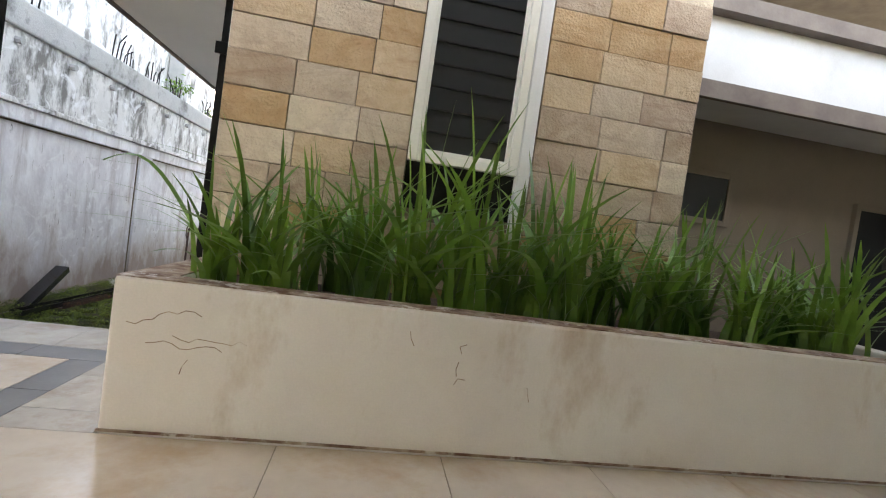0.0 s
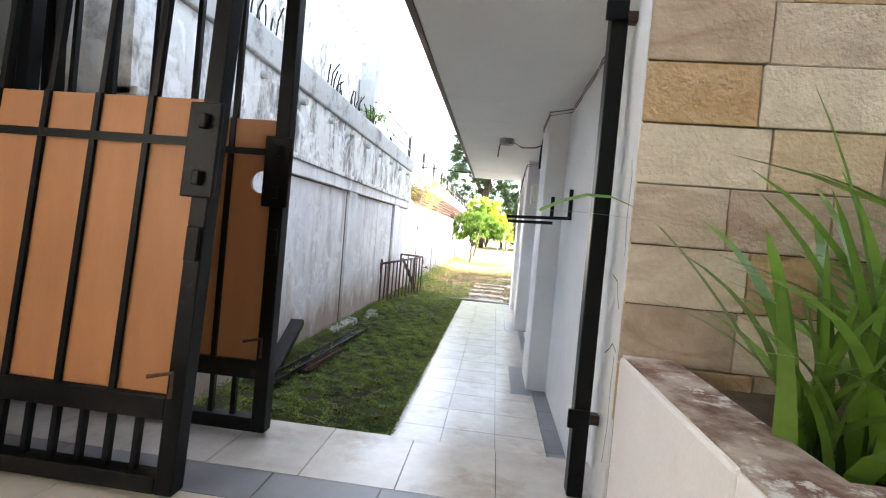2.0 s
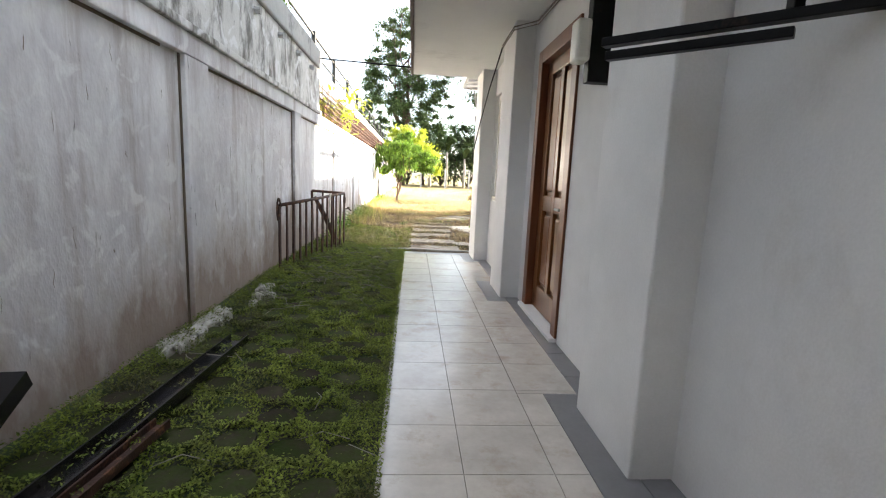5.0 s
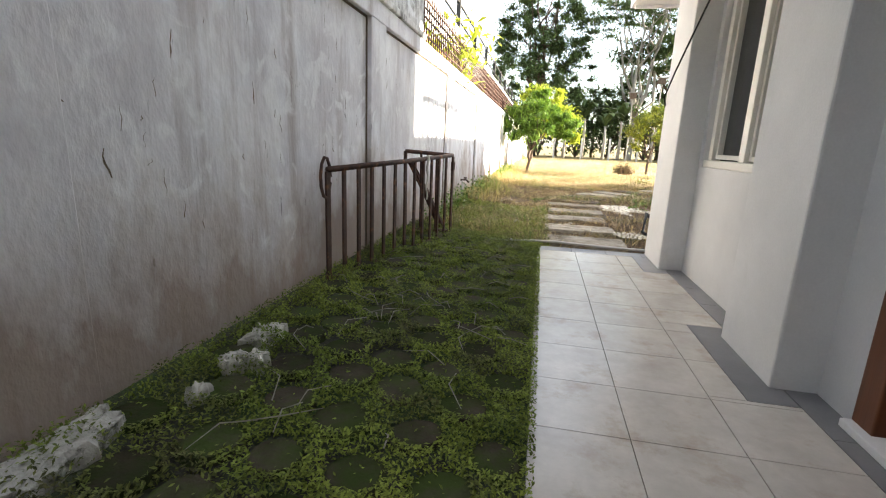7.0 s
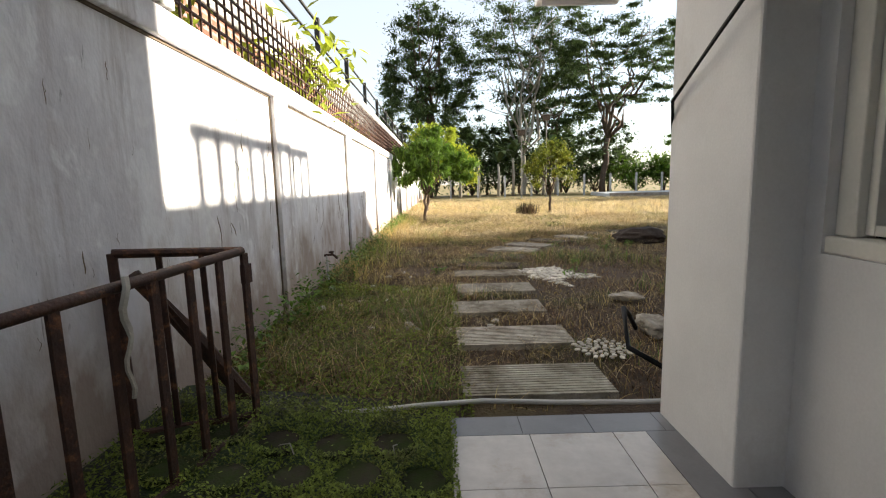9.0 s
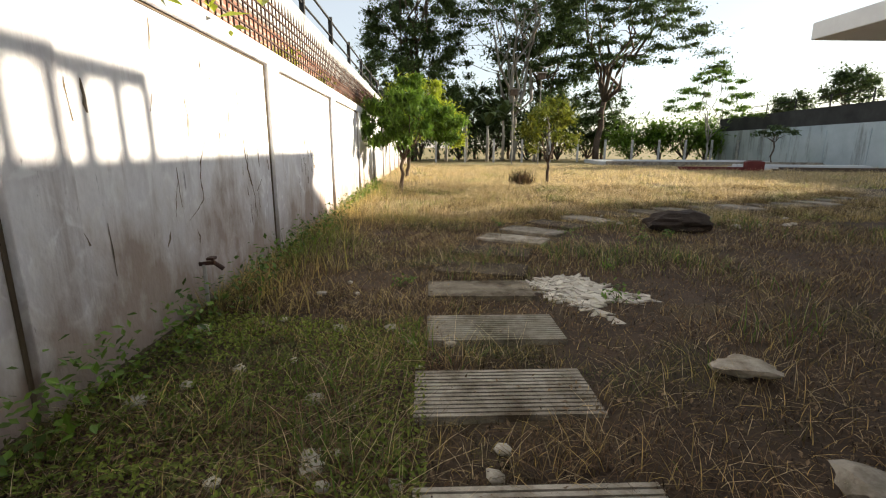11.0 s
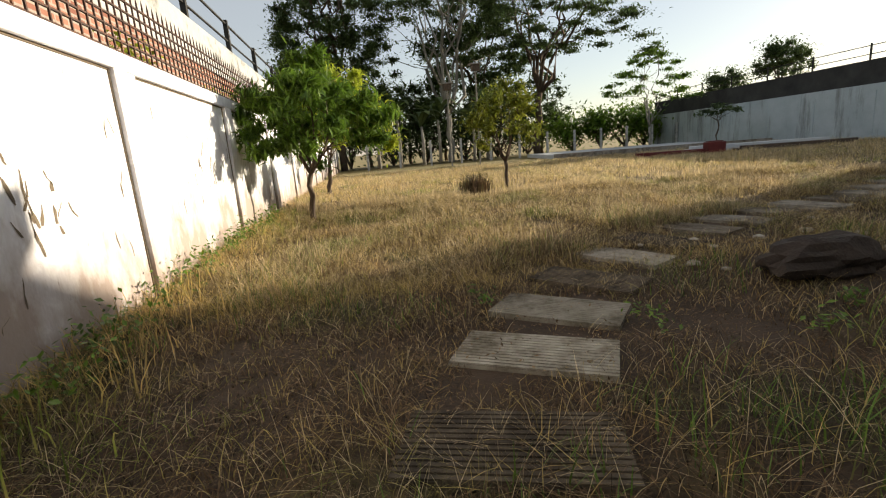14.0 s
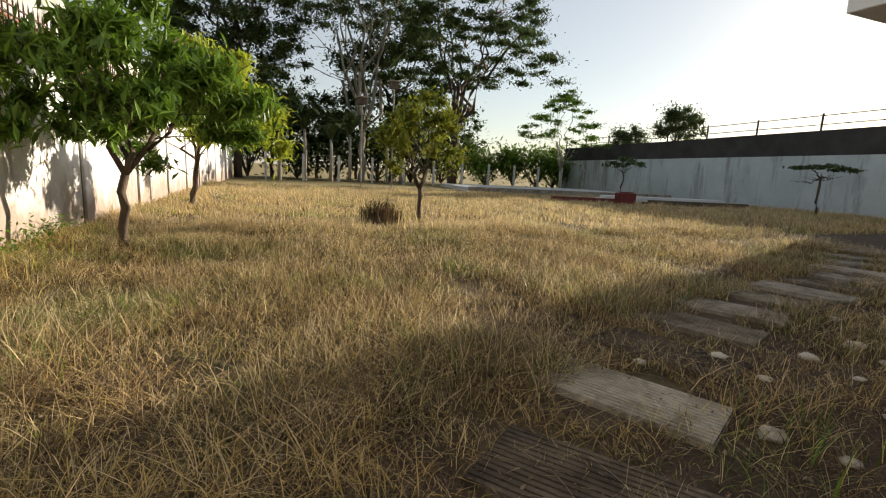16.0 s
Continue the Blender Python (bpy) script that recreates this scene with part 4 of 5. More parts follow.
for x0, x1, y0, y1 in ((-3.9, -3.72, 9.5, 10.05), (-3.89, -3.7, 9.98, 10.5), (-3.8, -3.64, 11.06, 11.3), (-3.76, -3.62, 10.84, 10.98), (-3.68, -3.56, 10.9, 11.02), (-3.7, -3.63, 10.62, 10.72)):
    rubble(x0, x1, y0, y1, 26, lawn_z((x0 + x1) / 2, y0) + 0.02, 0.035, "pale grey broken mortar cake along the wall foot")
for k in range(26):
    x, y = rng.normal(-3.05, 0.4), rng.normal(16.6, 0.7)
    rock(max(x, WX + 0.15), y, garden_z(x, y) + 0.02, rng.uniform(0.02, 0.06), M["whitestone"], "small pale stone chip in the grass", 0.5, group="stone chips", sub=1)
for k in range(22):
    x, y = rng.normal(2.3, 0.8), rng.normal(21.9, 0.35)
    rock(x, y, garden_z(x, y) + 0.02, rng.uniform(0.03, 0.08), M["whitestone"], "small pale stone chip in the grass", 0.4, group="stone chips", sub=1)
gs_a = rock(-0.62, 16.7, 0.03, 0.12, M["slab"], "rough tan stone beside the house corner", 0.35, (1.3, 0.9, 1), "garden_stone", sub=3)
gs_b = rock(-0.8, 15.7, 0.04, 0.13, M["slab"], "pale rough stone beside the house corner", 0.6, (1.0, 1.3, 1), "garden_stone", sub=3)

break_up(gs_a, 0.035, 22)
break_up(gs_b, 0.07, 20)

# broken mortar patch: many flat shards on a bed
mp_ = thing("broken_paving", (-0.98, 18.15, 0), "white cracked broken mortar patch beside the path", "paving")
poly = [(-1.44, 18.5), (-1.25, 18.66), (-0.95, 18.74), (-0.8, 18.55), (-0.74, 18.3), (-0.47, 17.98), (-0.7, 17.85), (-0.93, 17.9), (-0.98, 17.55), (-1.12, 17.66), (-1.12, 17.86), (-1.33, 18.05)]


def inside(x, y):
    c = False
    for (xa, ya), (xb, yb) in zip(poly, poly[1:] + poly[:1]):
        if (ya > y) != (yb > y) and x < (xb - xa) * (y - ya) / (yb - ya) + xa:
            c = not c
    return c


def cell(seeds, k, size):
    """The part of the plane nearer to one seed than to the others, as a polygon."""
    cx, cy = seeds[k]
    pg = [(cx - size, cy - size), (cx + size, cy - size), (cx + size, cy + size), (cx - size, cy + size)]
    for q, (sx, sy) in enumerate(seeds):
        if q == k or abs(sx - cx) + abs(sy - cy) > 4 * size:
            continue
        mx_, my_, dx, dy = (cx + sx) / 2, (cy + sy) / 2, sx - cx, sy - cy
        side = [(p - mx_) * dx + (r - my_) * dy for p, r in pg]
        out = []
        for e in range(len(pg)):
            (pa, ra), (pb_, rb), da, db = pg[e], pg[(e + 1) % len(pg)], side[e], side[(e + 1) % len(pg)]
            if da <= 0:
                out.append((pa, ra))
            if (da < 0) != (db < 0) and da != db:
                f = da / (da - db)
                out.append((pa + (pb_ - pa) * f, ra + (rb - ra) * f))
        pg = out
        if len(pg) < 3:
            return []
    return pg


seeds = []
while len(seeds) < 230:
    x, y = rng.uniform(-1.5, -0.4), rng.uniform(17.5, 18.8)
    if inside(x, y) and all(abs(x - a) + abs(y - b) > (0.035 if y > 18.35 or x < -1.1 else 0.07) for a, b in seeds) or rng.uniform() < 0.004 and inside(x, y):
        seeds.append((x, y))
for k in range(len(seeds)):
    pg = cell(seeds, k, 0.06)
    pg = [p for p in pg if inside(*p) or rng.uniform() < 0.3]
    if len(pg) < 3 or rng.uniform() < 0.06:
        continue
    cx, cy = seeds[k]
    g0 = garden_z(cx, cy)
    bm = bmesh.new()
    h, ta, tb = g0 + rng.uniform(0.006, 0.022), rng.normal(0, 0.13), rng.normal(0, 0.13)
    sh_ = rng.uniform(0.93, 0.98)
    ring = [(cx + (p - cx) * sh_, cy + (r - cy) * sh_) for p, r in pg]
    top = [bm.verts.new((p, r, h + (p - cx) * ta + (r - cy) * tb)) for p, r in ring]
    low = [bm.verts.new((p, r, g0 - 0.05)) for p, r in ring]
    bm.faces.new(top)
    for e in range(len(ring)):
        bm.faces.new((low[e], low[(e + 1) % len(ring)], top[(e + 1) % len(ring)], top[e]))
    part("shard", bm, M["whitestone"], mp_)

# pebble-set drain cover near the corner
dc = thing("drain_cover", (-1.38, 15.25, 0), "round pebble-set drain cover in the ground", "drain cover")
bm = bmesh.new()
bmesh.ops.create_cone(bm, cap_ends=True, segments=28, radius1=0.22, radius2=0.21, depth=0.05)
part("cover_plate", bm, M["concrete"], dc).location = (0, 0, 0.0)
pb = bmesh.new()
bmesh.ops.create_icosphere(pb, subdivisions=1, radius=0.022)
pb_me = mesh_of("pebble", pb, M["whitestone"])
for k in range(46):
    a, r = 2.39996 * k, 0.2 * math.sqrt((k + 0.5) / 46)
    piece("pebble", pb_me, dc, (r * math.cos(a), r * math.sin(a), 0.028), a, (1.2, 0.8, 0.45))
solid("garden_hose", tube_bm([(-1.1, 14.75, 0.03), (-1.3, 15.0, 0.12), (-1.22, 15.3, 0.3), (-1.1, 15.5, 0.2), (-1.0, 15.6, 0.05)], 0.018, 8), M["black"], "black rubber hose end by the house corner", "hose", smooth=True)
solid("water_pipe", tube_bm([(-3.05, 14.41, 0.02), (-2.6, 14.47, 0.025), (-2.3, 14.49, 0.03), (-1.9, 14.47, 0.02), (-1.5, 14.45, 0.02), (-1.25, 14.45, 0.02)], 0.014, 8), M["pvc"], "grey plastic water pipe lying across the grass", "pipe", smooth=True)

# ---------------------------------------------------------------- steel sections on the moss
def channel_bm(a, b, w, h, t=0.008, roll=0.0):
    """A U-shaped steel channel from a to b."""
    a, b = Vector(a), Vector(b)
    L = (b - a).length
    m = Matrix.Translation(a) @ (b - a).to_track_quat("Y", "Z").to_matrix().to_4x4() @ pose(0, 0, 0, 0, roll, 0)
    u = w / 2
    prof = ((-u, 0), (u, 0), (u, h), (u - t, h), (u - t, t), (t - u, t), (t - u, h), (-u, h))
    bm = bmesh.new()
    ends = [[bm.verts.new((px, yy, pz)) for px, pz in prof] for yy in (0, L)]
    for k in range(8):
        bm.faces.new((ends[0][k], ends[0][(k + 1) % 8], ends[1][(k + 1) % 8], ends[1][k]))
    bm.faces.new(ends[0][::-1])
    bm.faces.new(ends[1])
    bmesh.ops.transform(bm, matrix=m, verts=bm.verts)
    return bm


solid("steel_channel", channel_bm((-3.73, 7.7, 0.13), (-3.83, 8.5, 0.48), 0.13, 0.07, roll=180), M["gloss_black"], "glossy black steel channel propped against the wall", "steel bar")
solid("steel_angle", channel_bm((-3.6, 7.5, 0.13), (-3.47, 9.8, 0.12), 0.12, 0.05), M["gloss_black"], "long dark wet steel channel lying on the moss", "steel bar")
solid("steel_offcut", channel_bm((-3.49, 7.95, 0.12), (-3.42, 8.75, 0.12), 0.07, 0.04), M["rust"], "short rusty steel offcut on the moss", "steel bar")

# ---------------------------------------------------------------- details on the rusty railing
solid("timber_prop", tube_bm([(-3.86, 14.12, 0.84), (-3.72, 14.3, 0.5), (-3.56, 14.5, 0.06)], [0.032, 0.04, 0.045], 8), M["rust"], "dark timber stick propped behind the railing", "timber")
ring = [(-3.85 + 0.0, 12.12 + 0.07 * math.cos(k * 0.6), 0.8 + 0.13 * math.sin(k * 0.6)) for k in range(11)]
solid("wire_loop", tube_bm(ring, 0.011, 6), M["rust"], "rusty wire loop tied to the railing end", "wire")
rg = [(-3.54 + 0.006 * math.sin(k * 1.3), 13.6 + 0.008 * math.cos(k * 1.1) - 0.002 * k, 0.925 - 0.034 * k) for k in range(13)]
solid("plastic_strip", tube_bm(rg, [0.012] * 6 + [0.008] * 7, 5), M["whitestone"], "torn pale plastic strip tied to the top rail", "plastic strip")

# ---------------------------------------------------------------- fittings on the house side
sh = thing("wall_bracket", (HX, 7.92, 1.73), "black steel wall bracket with a flat arm", "bracket")
a_, b_ = Vector((HX - 0.01, 7.92, 1.735)), Vector((-1.724, 8.43, 1.735))
for nm, u0, u1, dz, wd in (("arm", 0.0, 1.0, 0.0, 0.022), ("lower_arm", 0.27, 0.98, -0.045, 0.018)):
    p_, q_ = a_.lerp(b_, u0), a_.lerp(b_, u1)
    part(nm, boxes((0, (q_ - p_).length, -wd, wd, -0.014 + dz, 0.014 + dz), bevel=0.003, m=pose(p_.x, p_.y, p_.z, 0, 0, math.degrees(math.atan2(q_.y - p_.y, q_.x - p_.x)))), M["black"], sh)
for u, top in ((0.02, 0.25), (0.28, 0.19)):
    p_ = a_.lerp(b_, u)
    part("upright", boxes((p_.x - 0.016, p_.x + 0.016, p_.y - 0.016, p_.y + 0.016, p_.z + 0.0145, p_.z + top), bevel=0.003), M["black"], sh)
LMP = (-1.79, 9.955)
cl = thing("ceiling_lamp", (*LMP, SOFF), "small round grey ceiling lamp with a dangling wire", "lamp")
bm = bmesh.new()
bmesh.ops.create_cone(bm, cap_ends=True, segments=24, radius1=0.09, radius2=0.1, depth=0.07, matrix=pose(*LMP, SOFF - 0.035))
part("lamp_base", bm, M["concrete"], cl)
part("loose_wire", tube_bm([(LMP[0] - 0.07, LMP[1], SOFF - 0.02), (LMP[0] - 0.09, LMP[1], SOFF - 0.1), (LMP[0] - 0.1, LMP[1], SOFF - 0.24)], 0.008, 6), M["black"], cl)
part("feed_wire", tube_bm([(LMP[0] + 0.08, LMP[1], SOFF - 0.03), (LMP[0] + 0.2, 9.85, SOFF - 0.12), (LMP[0] + 0.36, 9.75, SOFF - 0.13), (HX - 0.02, 9.6, SOFF - 0.05)], 0.007, 6), M["black"], cl)
mb = thing("meter_box", (-1.25, 9.7, 2.1), "black electricity meter board with a white meter", "meter")
part("board", boxes((-1.35, HX - 0.001, 9.6, 9.68, 1.85, 2.4), bevel=0.006), M["black"], mb)
part("meter", boxes((-1.44, -1.352, 9.57, 9.7, 1.96, 2.2), bevel=0.02), M["white_frame"], mb)
part("conduit", tube_bm([(-1.36, 9.64, 2.4), (-1.36, 9.64, 2.6), (-1.34, 9.62, SOFF - 0.02)], 0.02, 8), M["black"], mb)
cb = thing("wall_cable", (HX, 9, SOFF), "thin brown cables strung along the soffit edge", "cable")
for off, r in ((0.0, 0.008), (0.03, 0.006)):
    pts = [(HX - 0.03, 6.45 + 0.2 * k, SOFF - 0.03 - off - 0.02 * abs(math.sin(k * 1.1))) for k in range(10)]
    pts += [(PX - 0.02, 8.36, SOFF - 0.05 - off), (PX - 0.02, 9.0, SOFF - 0.06 - off), (HX - 0.03, 9.2, SOFF - 0.08 - off), (HX - 0.03, 11.4, SOFF - 0.05 - off), (PX - 0.02, 11.6, SOFF - 0.06 - off), (PX - 0.02, 12.2, SOFF - 0.08 - off)]
    part("cable", tube_bm(pts, r, 6), M["fascia"], cb)
solid("hanging_cable", tube_bm([(PX - 0.02, 12.2, SOFF - 0.1), (PX - 0.05, 12.8, 2.35), (PX - 0.06, 13.4, 2.0), (PX - 0.05, 13.95, 1.72), (PX - 0.03, 14.3, 1.55), (PX + 0.02, 14.39, 1.42), (PX + 0.1, 14.39, 1.36)], 0.008, 8), M["black"], "black cable drooping round the house corner", "cable", smooth=True)
wt = thing("wall_tap", (WX, 17.6, 0.35), "small wall tap on a thin pipe", "tap")
part("riser", tube_bm([(WX + 0.03, 17.6, 0.1), (WX + 0.03, 17.6, 0.4)], 0.014, 8), M["pvc"], wt)
spt = part("spout", tube_bm([(WX + 0.0, 17.6, 0.4), (WX + 0.1, 17.6, 0.41), (WX + 0.15, 17.62, 0.36)], 0.016, 8), M["rust"], wt)
part("tap_handle", boxes((WX + 0.06, WX + 0.11, 17.57, 17.63, 0.43, 0.45), bevel=0.004), M["rust"], spt)

# recessed small window and opening of the front
w3 = thing("window_3", (2.9, 6.9, 1.95), "small cream-framed window in the recess", "window", kind="structure")
# frames share the recess's tan, with the shade in its colour
part("window_frame", boxes((2.55, 2.61, 6.85, 6.92, 1.95, 2.5), (3.155, 3.215, 6.85, 6.92, 1.95, 2.5), (2.61, 3.155, 6.85, 6.92, 1.95, 2.01), (2.61, 3.155, 6.85, 6.92, 2.44, 2.5), bevel=0.005), M["tan"], w3)
part("pane", boxes((2.61, 3.155, 6.87, 6.88, 2.01, 2.44)), M["glass"], w3)
w4 = thing("window_4", (5.0, 6.9, 1.2), "wide dark opening in the recess wall", "window", kind="structure")
part("pane", boxes((4.77, 5.45, 6.87, 6.89, 0.8, 2.36)), M["glass"], w4)
part("window_frame", boxes((4.71, 4.77, 6.85, 6.92, 0.8, 2.42), (4.77, 5.45, 6.85, 6.92, 2.36, 2.42), bevel=0.005), M["tan"], w4)

# louvre rails across the tall window's glass
for k in range(9):
    part("louvre_slat", boxes((-0.114, 0.439, -0.01, 0.0, -0.005, 0.005), m=pose(0, SY + 0.019, 2.13 + 0.145 * k)), M["black"], w1)

# planter's worn top band
part("cap_edge", boxes((PX0 + 0.004, PX1, PY0 + 0.01, PY0 + 0.14, PZ, PZ + 0.005), (PX0 + 0.01, PX0 + 0.19, PY0 + 0.14, SY - 0.01, PZ, PZ + 0.005)), M["capstone"], pl)

# cracks in the planter's plaster
def crack(pts, y, wd=0.0035):
    bm = bmesh.new()
    for (xa, za), (xb, zb) in zip(pts, pts[1:]):
        d = Vector((xb - xa, 0, zb - za))
        nrm = Vector((-d.z, 0, d.x)).normalized() * wd
        bm.faces.new([bm.verts.new(p) for p in (Vector((xa, y, za)) - nrm, Vector((xb, y, zb)) - nrm, Vector((xb, y, zb)) + nrm, Vector((xa, y, za)) + nrm)])
    return bm


for n0 in range(9):
    x, z = ((-1.28, 0.96), (-1.2, 0.88), (-1.1, 0.92))[n0] if n0 < 3 else (rng.uniform(-1.1, 0.9), rng.uniform(0.65, 1.05))
    a = rng.uniform(-0.4, 0.4) if n0 < 3 else rng.uniform(1.1, 1.9)
    pts = [(x, z)]
    for k in range(9 if n0 < 3 else 2):
        a += rng.uniform(-0.8, 0.8)
        x, z = x + 0.035 * math.cos(a), min(1.11, max(0.54, z + 0.035 * math.sin(a)))
        pts.append((x, z))
        a *= 0.6
    part("crack", crack(pts, PY0 - 0.0015, 0.0018), M["capstone"], pl)

def pier_crack(pts, x=-1.3465, wd=0.003):
    bm = bmesh.new()
    for (ya, za), (yb, zb) in zip(pts, pts[1:]):
        d = Vector((0, yb - ya, zb - za))
        nrm = Vector((0, -d.z, d.y)).normalized() * wd
        bm.faces.new([bm.verts.new(p) for p in (Vector((x, ya, za)) - nrm, Vector((x, yb, zb)) - nrm, Vector((x, yb, zb)) + nrm, Vector((x, ya, za)) + nrm)])
    return bm


for pts in ([(5.58, 1.14), (5.64, 1.16), (5.68, 1.13), (5.74, 1.1)], [(5.6, 1.3), (5.63, 1.34), (5.66, 1.4), (5.74, 1.42)], [(5.59, 1.5), (5.61, 1.64), (5.6, 1.8), (5.62, 1.86)], [(5.6, 1.12), (5.61, 1.0), (5.6, 0.86), (5.63, 0.7)]):
    part("crack", pier_crack(pts), M["joint"], hs)

# ---------------------------------------------------------------- on the ledge of the upper wall
sp = thing("rebar_spikes", (WX - 0.3, 10, 3.12), "rusty bent reinforcement bars on the ledge", "rebar")
for y0, n in ((7.4, 8), (9.4, 7), (10.3, 6), (11.2, 5), (12.7, 6)):
    for k in range(n):
        y = y0 + 0.09 * k
        h = rng.uniform(0.2, 0.42)
        b = rng.uniform(-0.08, 0.12)
        part("bar", tube_bm([(WX - 0.15, y, 3.1), (WX - 0.15 + b * 0.3, y, 3.12 + h * 0.7), (WX - 0.15 + b, y + rng.uniform(-0.05, 0.05), 3.12 + h)], 0.009, 5), M["black"], sp)
wr = thing("white_railing", (WX - 0.7, 10, 4.15), "thin white railing on the set-back wall", "railing")
part("top_rail", tube_bm([(WX - 0.7, 7.1, 4.95), (WX - 0.7, 14.6, 4.95)], 0.015, 6), M["white_frame"], wr)
part("low_rail", tube_bm([(WX - 0.7, 7.1, 4.3), (WX - 0.7, 14.6, 4.3)], 0.012, 6), M["white_frame"], wr)
for k in range(50):
    part("baluster", tube_bm([(WX - 0.7, 7.15 + 0.15 * k, 4.15), (WX - 0.7, 7.15 + 0.15 * k, 4.95)], 0.008, 5), M["white_frame"], wr)
for k in range(9):
    solid("drain_spout", tube_bm([(WX - 0.05, 7.6 + 0.8 * k, 2.74), (WX + 0.05, 7.6 + 0.8 * k, 2.73)], 0.035, 8), M["concrete"], "short dark drain spout in the upper wall", "spout", group="drain spouts")
solid("guy_wire", tube_bm([(WX - 0.1, 14.6, 3.0), (-3.1, 14.5, 2.95), (-2.33, 14.4, 2.9)], 0.012, 5), M["black"], "taut dark wire between wall and roof edge", "wire")


def shrub(name, base, r, n, size, seed, label, leafmat="leaf", flat=0.8, stems=5):
    g2 = np.random.default_rng(seed)
    g = thing(name, base, label, "shrub")
    bm = bmesh.new()
    tips = []
    for k in range(stems):
        d = Vector((g2.normal(0, 0.5), g2.normal(0, 0.5), 1.0)).normalized() * r * g2.uniform(0.8, 1.6)
        tips.append(Vector(base) + d)
        tube_bm([base, Vector(base) + d * 0.5 + Vector(g2.normal(0, r * 0.05, 3)), Vector(base) + d], [r * 0.04, r * 0.03, r * 0.012], 5, bm)
    part("stem", bm, M["bark"], g)
    ps = [np.array(t) + g2.normal(0, r * 0.38, (n // stems, 3)) * np.array([1, 1, flat]) for t in tips]
    v, f = leaves(np.concatenate(ps), size, g2)
    pydata("foliage", v, f, M[leafmat], "", "", parent=g)
    return g


shrub("ledge_plant", (WX - 0.2, 11.5, 3.12), 0.22, 160, 0.09, 41, "small green plant growing on the ledge")
shrub("ledge_plant", (WX - 0.2, 13.2, 3.12), 0.14, 90, 0.07, 42, "small green plant growing on the ledge")
for k, (y, z, r) in enumerate(((15.3, 2.3, 0.25), (16.6, 2.4, 0.2), (18.2, 2.5, 0.35), (20.8, 2.4, 0.22), (24.0, 2.4, 0.25), (27.5, 2.5, 0.3))):
    shrub("creeper", (WX - 0.4, y, 2.05), r, 260, 0.11, 50 + k, "yellow-green creeper growing behind the spiked fence", "leaf_bright", 1.0)
shrub("papaya_sapling", (WX - 0.35, 18.0, 2.1), 0.62, 300, 0.2, 60, "tall sapling leaning out over the wall", "leaf_bright", 0.9)

for k, (x, y) in enumerate(((-0.5, 18.95), (-0.82, 17.9), (0.35, 20.2), (-2.55, 18.4), (-1.25, 21.35), (-0.35, 20.6), (0.9, 20.5))):
    shrub("weed", (x, y, garden_z(x, y) - 0.01), 0.085 + 0.015 * (k % 3), 44, 0.055, 200 + k, "small green broad-leaved weed in the bare ground", "leaf", 0.7, 4)

# ---------------------------------------------------------------- weeds along the wall
ps = []
for k in range(80):
    y = 14.6 + 13 * (k / 80) + rng.uniform(-0.1, 0.1)
    c = np.array([WX + rng.uniform(0.05, 0.3), y, garden_z(WX + 0.2, y) + 0.1])
    ps.append(c + rng.normal(0, 1, (34, 3)) * np.array([0.07, 0.09, 0.08]) + np.array([0, 0, rng.uniform(0, 0.12)]))
v, f = leaves(np.concatenate(ps), 0.05, rng, aspect=0.6)
pydata("wall_weeds", v, f, M["leaf"], "dark broad-leaved weeds along the wall foot", "weeds")

v, f = blades(np.column_stack([WX + np.abs(rng.normal(0.05, 0.28, 2600)), rng.uniform(17.5, 28, 2600), np.full(2600, 0.0)]), 0.3, 0.009, 1.1, rng, 3)
pydata("brown_weeds", v, f, M["drygrass"], "brown withered weeds along the wall foot", "weeds")

# ---------------------------------------------------------------- dry grass
slabs_xy = [(q[0], q[1]) for q in SLABS if q[3] != "D"]
path_y, path_x = [14, 18.2, 19.75, 21, 22.3, 23.1, 23.6, 24.0], [-1.9, -1.9, -1.56, -0.83, 0.41, 1.72, 3.1, 5.2]


def grass_field(name, n, x0, x1, y0, y1, h, w, lean, power=1.0, segs=3, material="drygrass", label="dry straw-coloured and green grass", thin=True, gate_=-9.0, low=0.25):
    p = np.stack([x0 + (x1 - x0) * rng.uniform(0, 1, n) ** power, rng.uniform(y0, y1, n)], 1)
    lump = np.array([noise.noise((a * 0.9, b * 0.9, 7.0)) + 0.6 * noise.noise((a * 3.1, b * 3.1, 2.0)) for a, b in p])
    keep = lump > gate_
    if thin:
        for sx, sy in slabs_xy:
            keep &= ~((np.abs(p[:, 0] - sx) < 0.4) & (np.abs(p[:, 1] - sy) < 0.25))
        # trodden ground between the path and the house
        keep &= ~((p[:, 1] > 17.5) & (p[:, 1] < 23.9) & (p[:, 0] > np.interp(p[:, 1], path_y, path_x) + 0.3) & (rng.uniform(0, 1, n) < 0.4))
        keep &= ~np.array([inside(a, b) for a, b in p])
        keep &= ~((p[:, 0] > -1.6) & (p[:, 0] < 3) & (p[:, 1] < 18.2) & (rng.uniform(0, 1, n) < 0.4))
    p, lump = p[keep], lump[keep]
    z = np.array([garden_z(a, b) for a, b in p]) - 0.01
    hh = h * np.clip(0.75 + 0.8 * lump, low, 1.6)
    v, f = blades(np.column_stack([p, z]), hh, w, lean, rng, segs)
    return pydata(name, v, f, M[material], label, "grass")


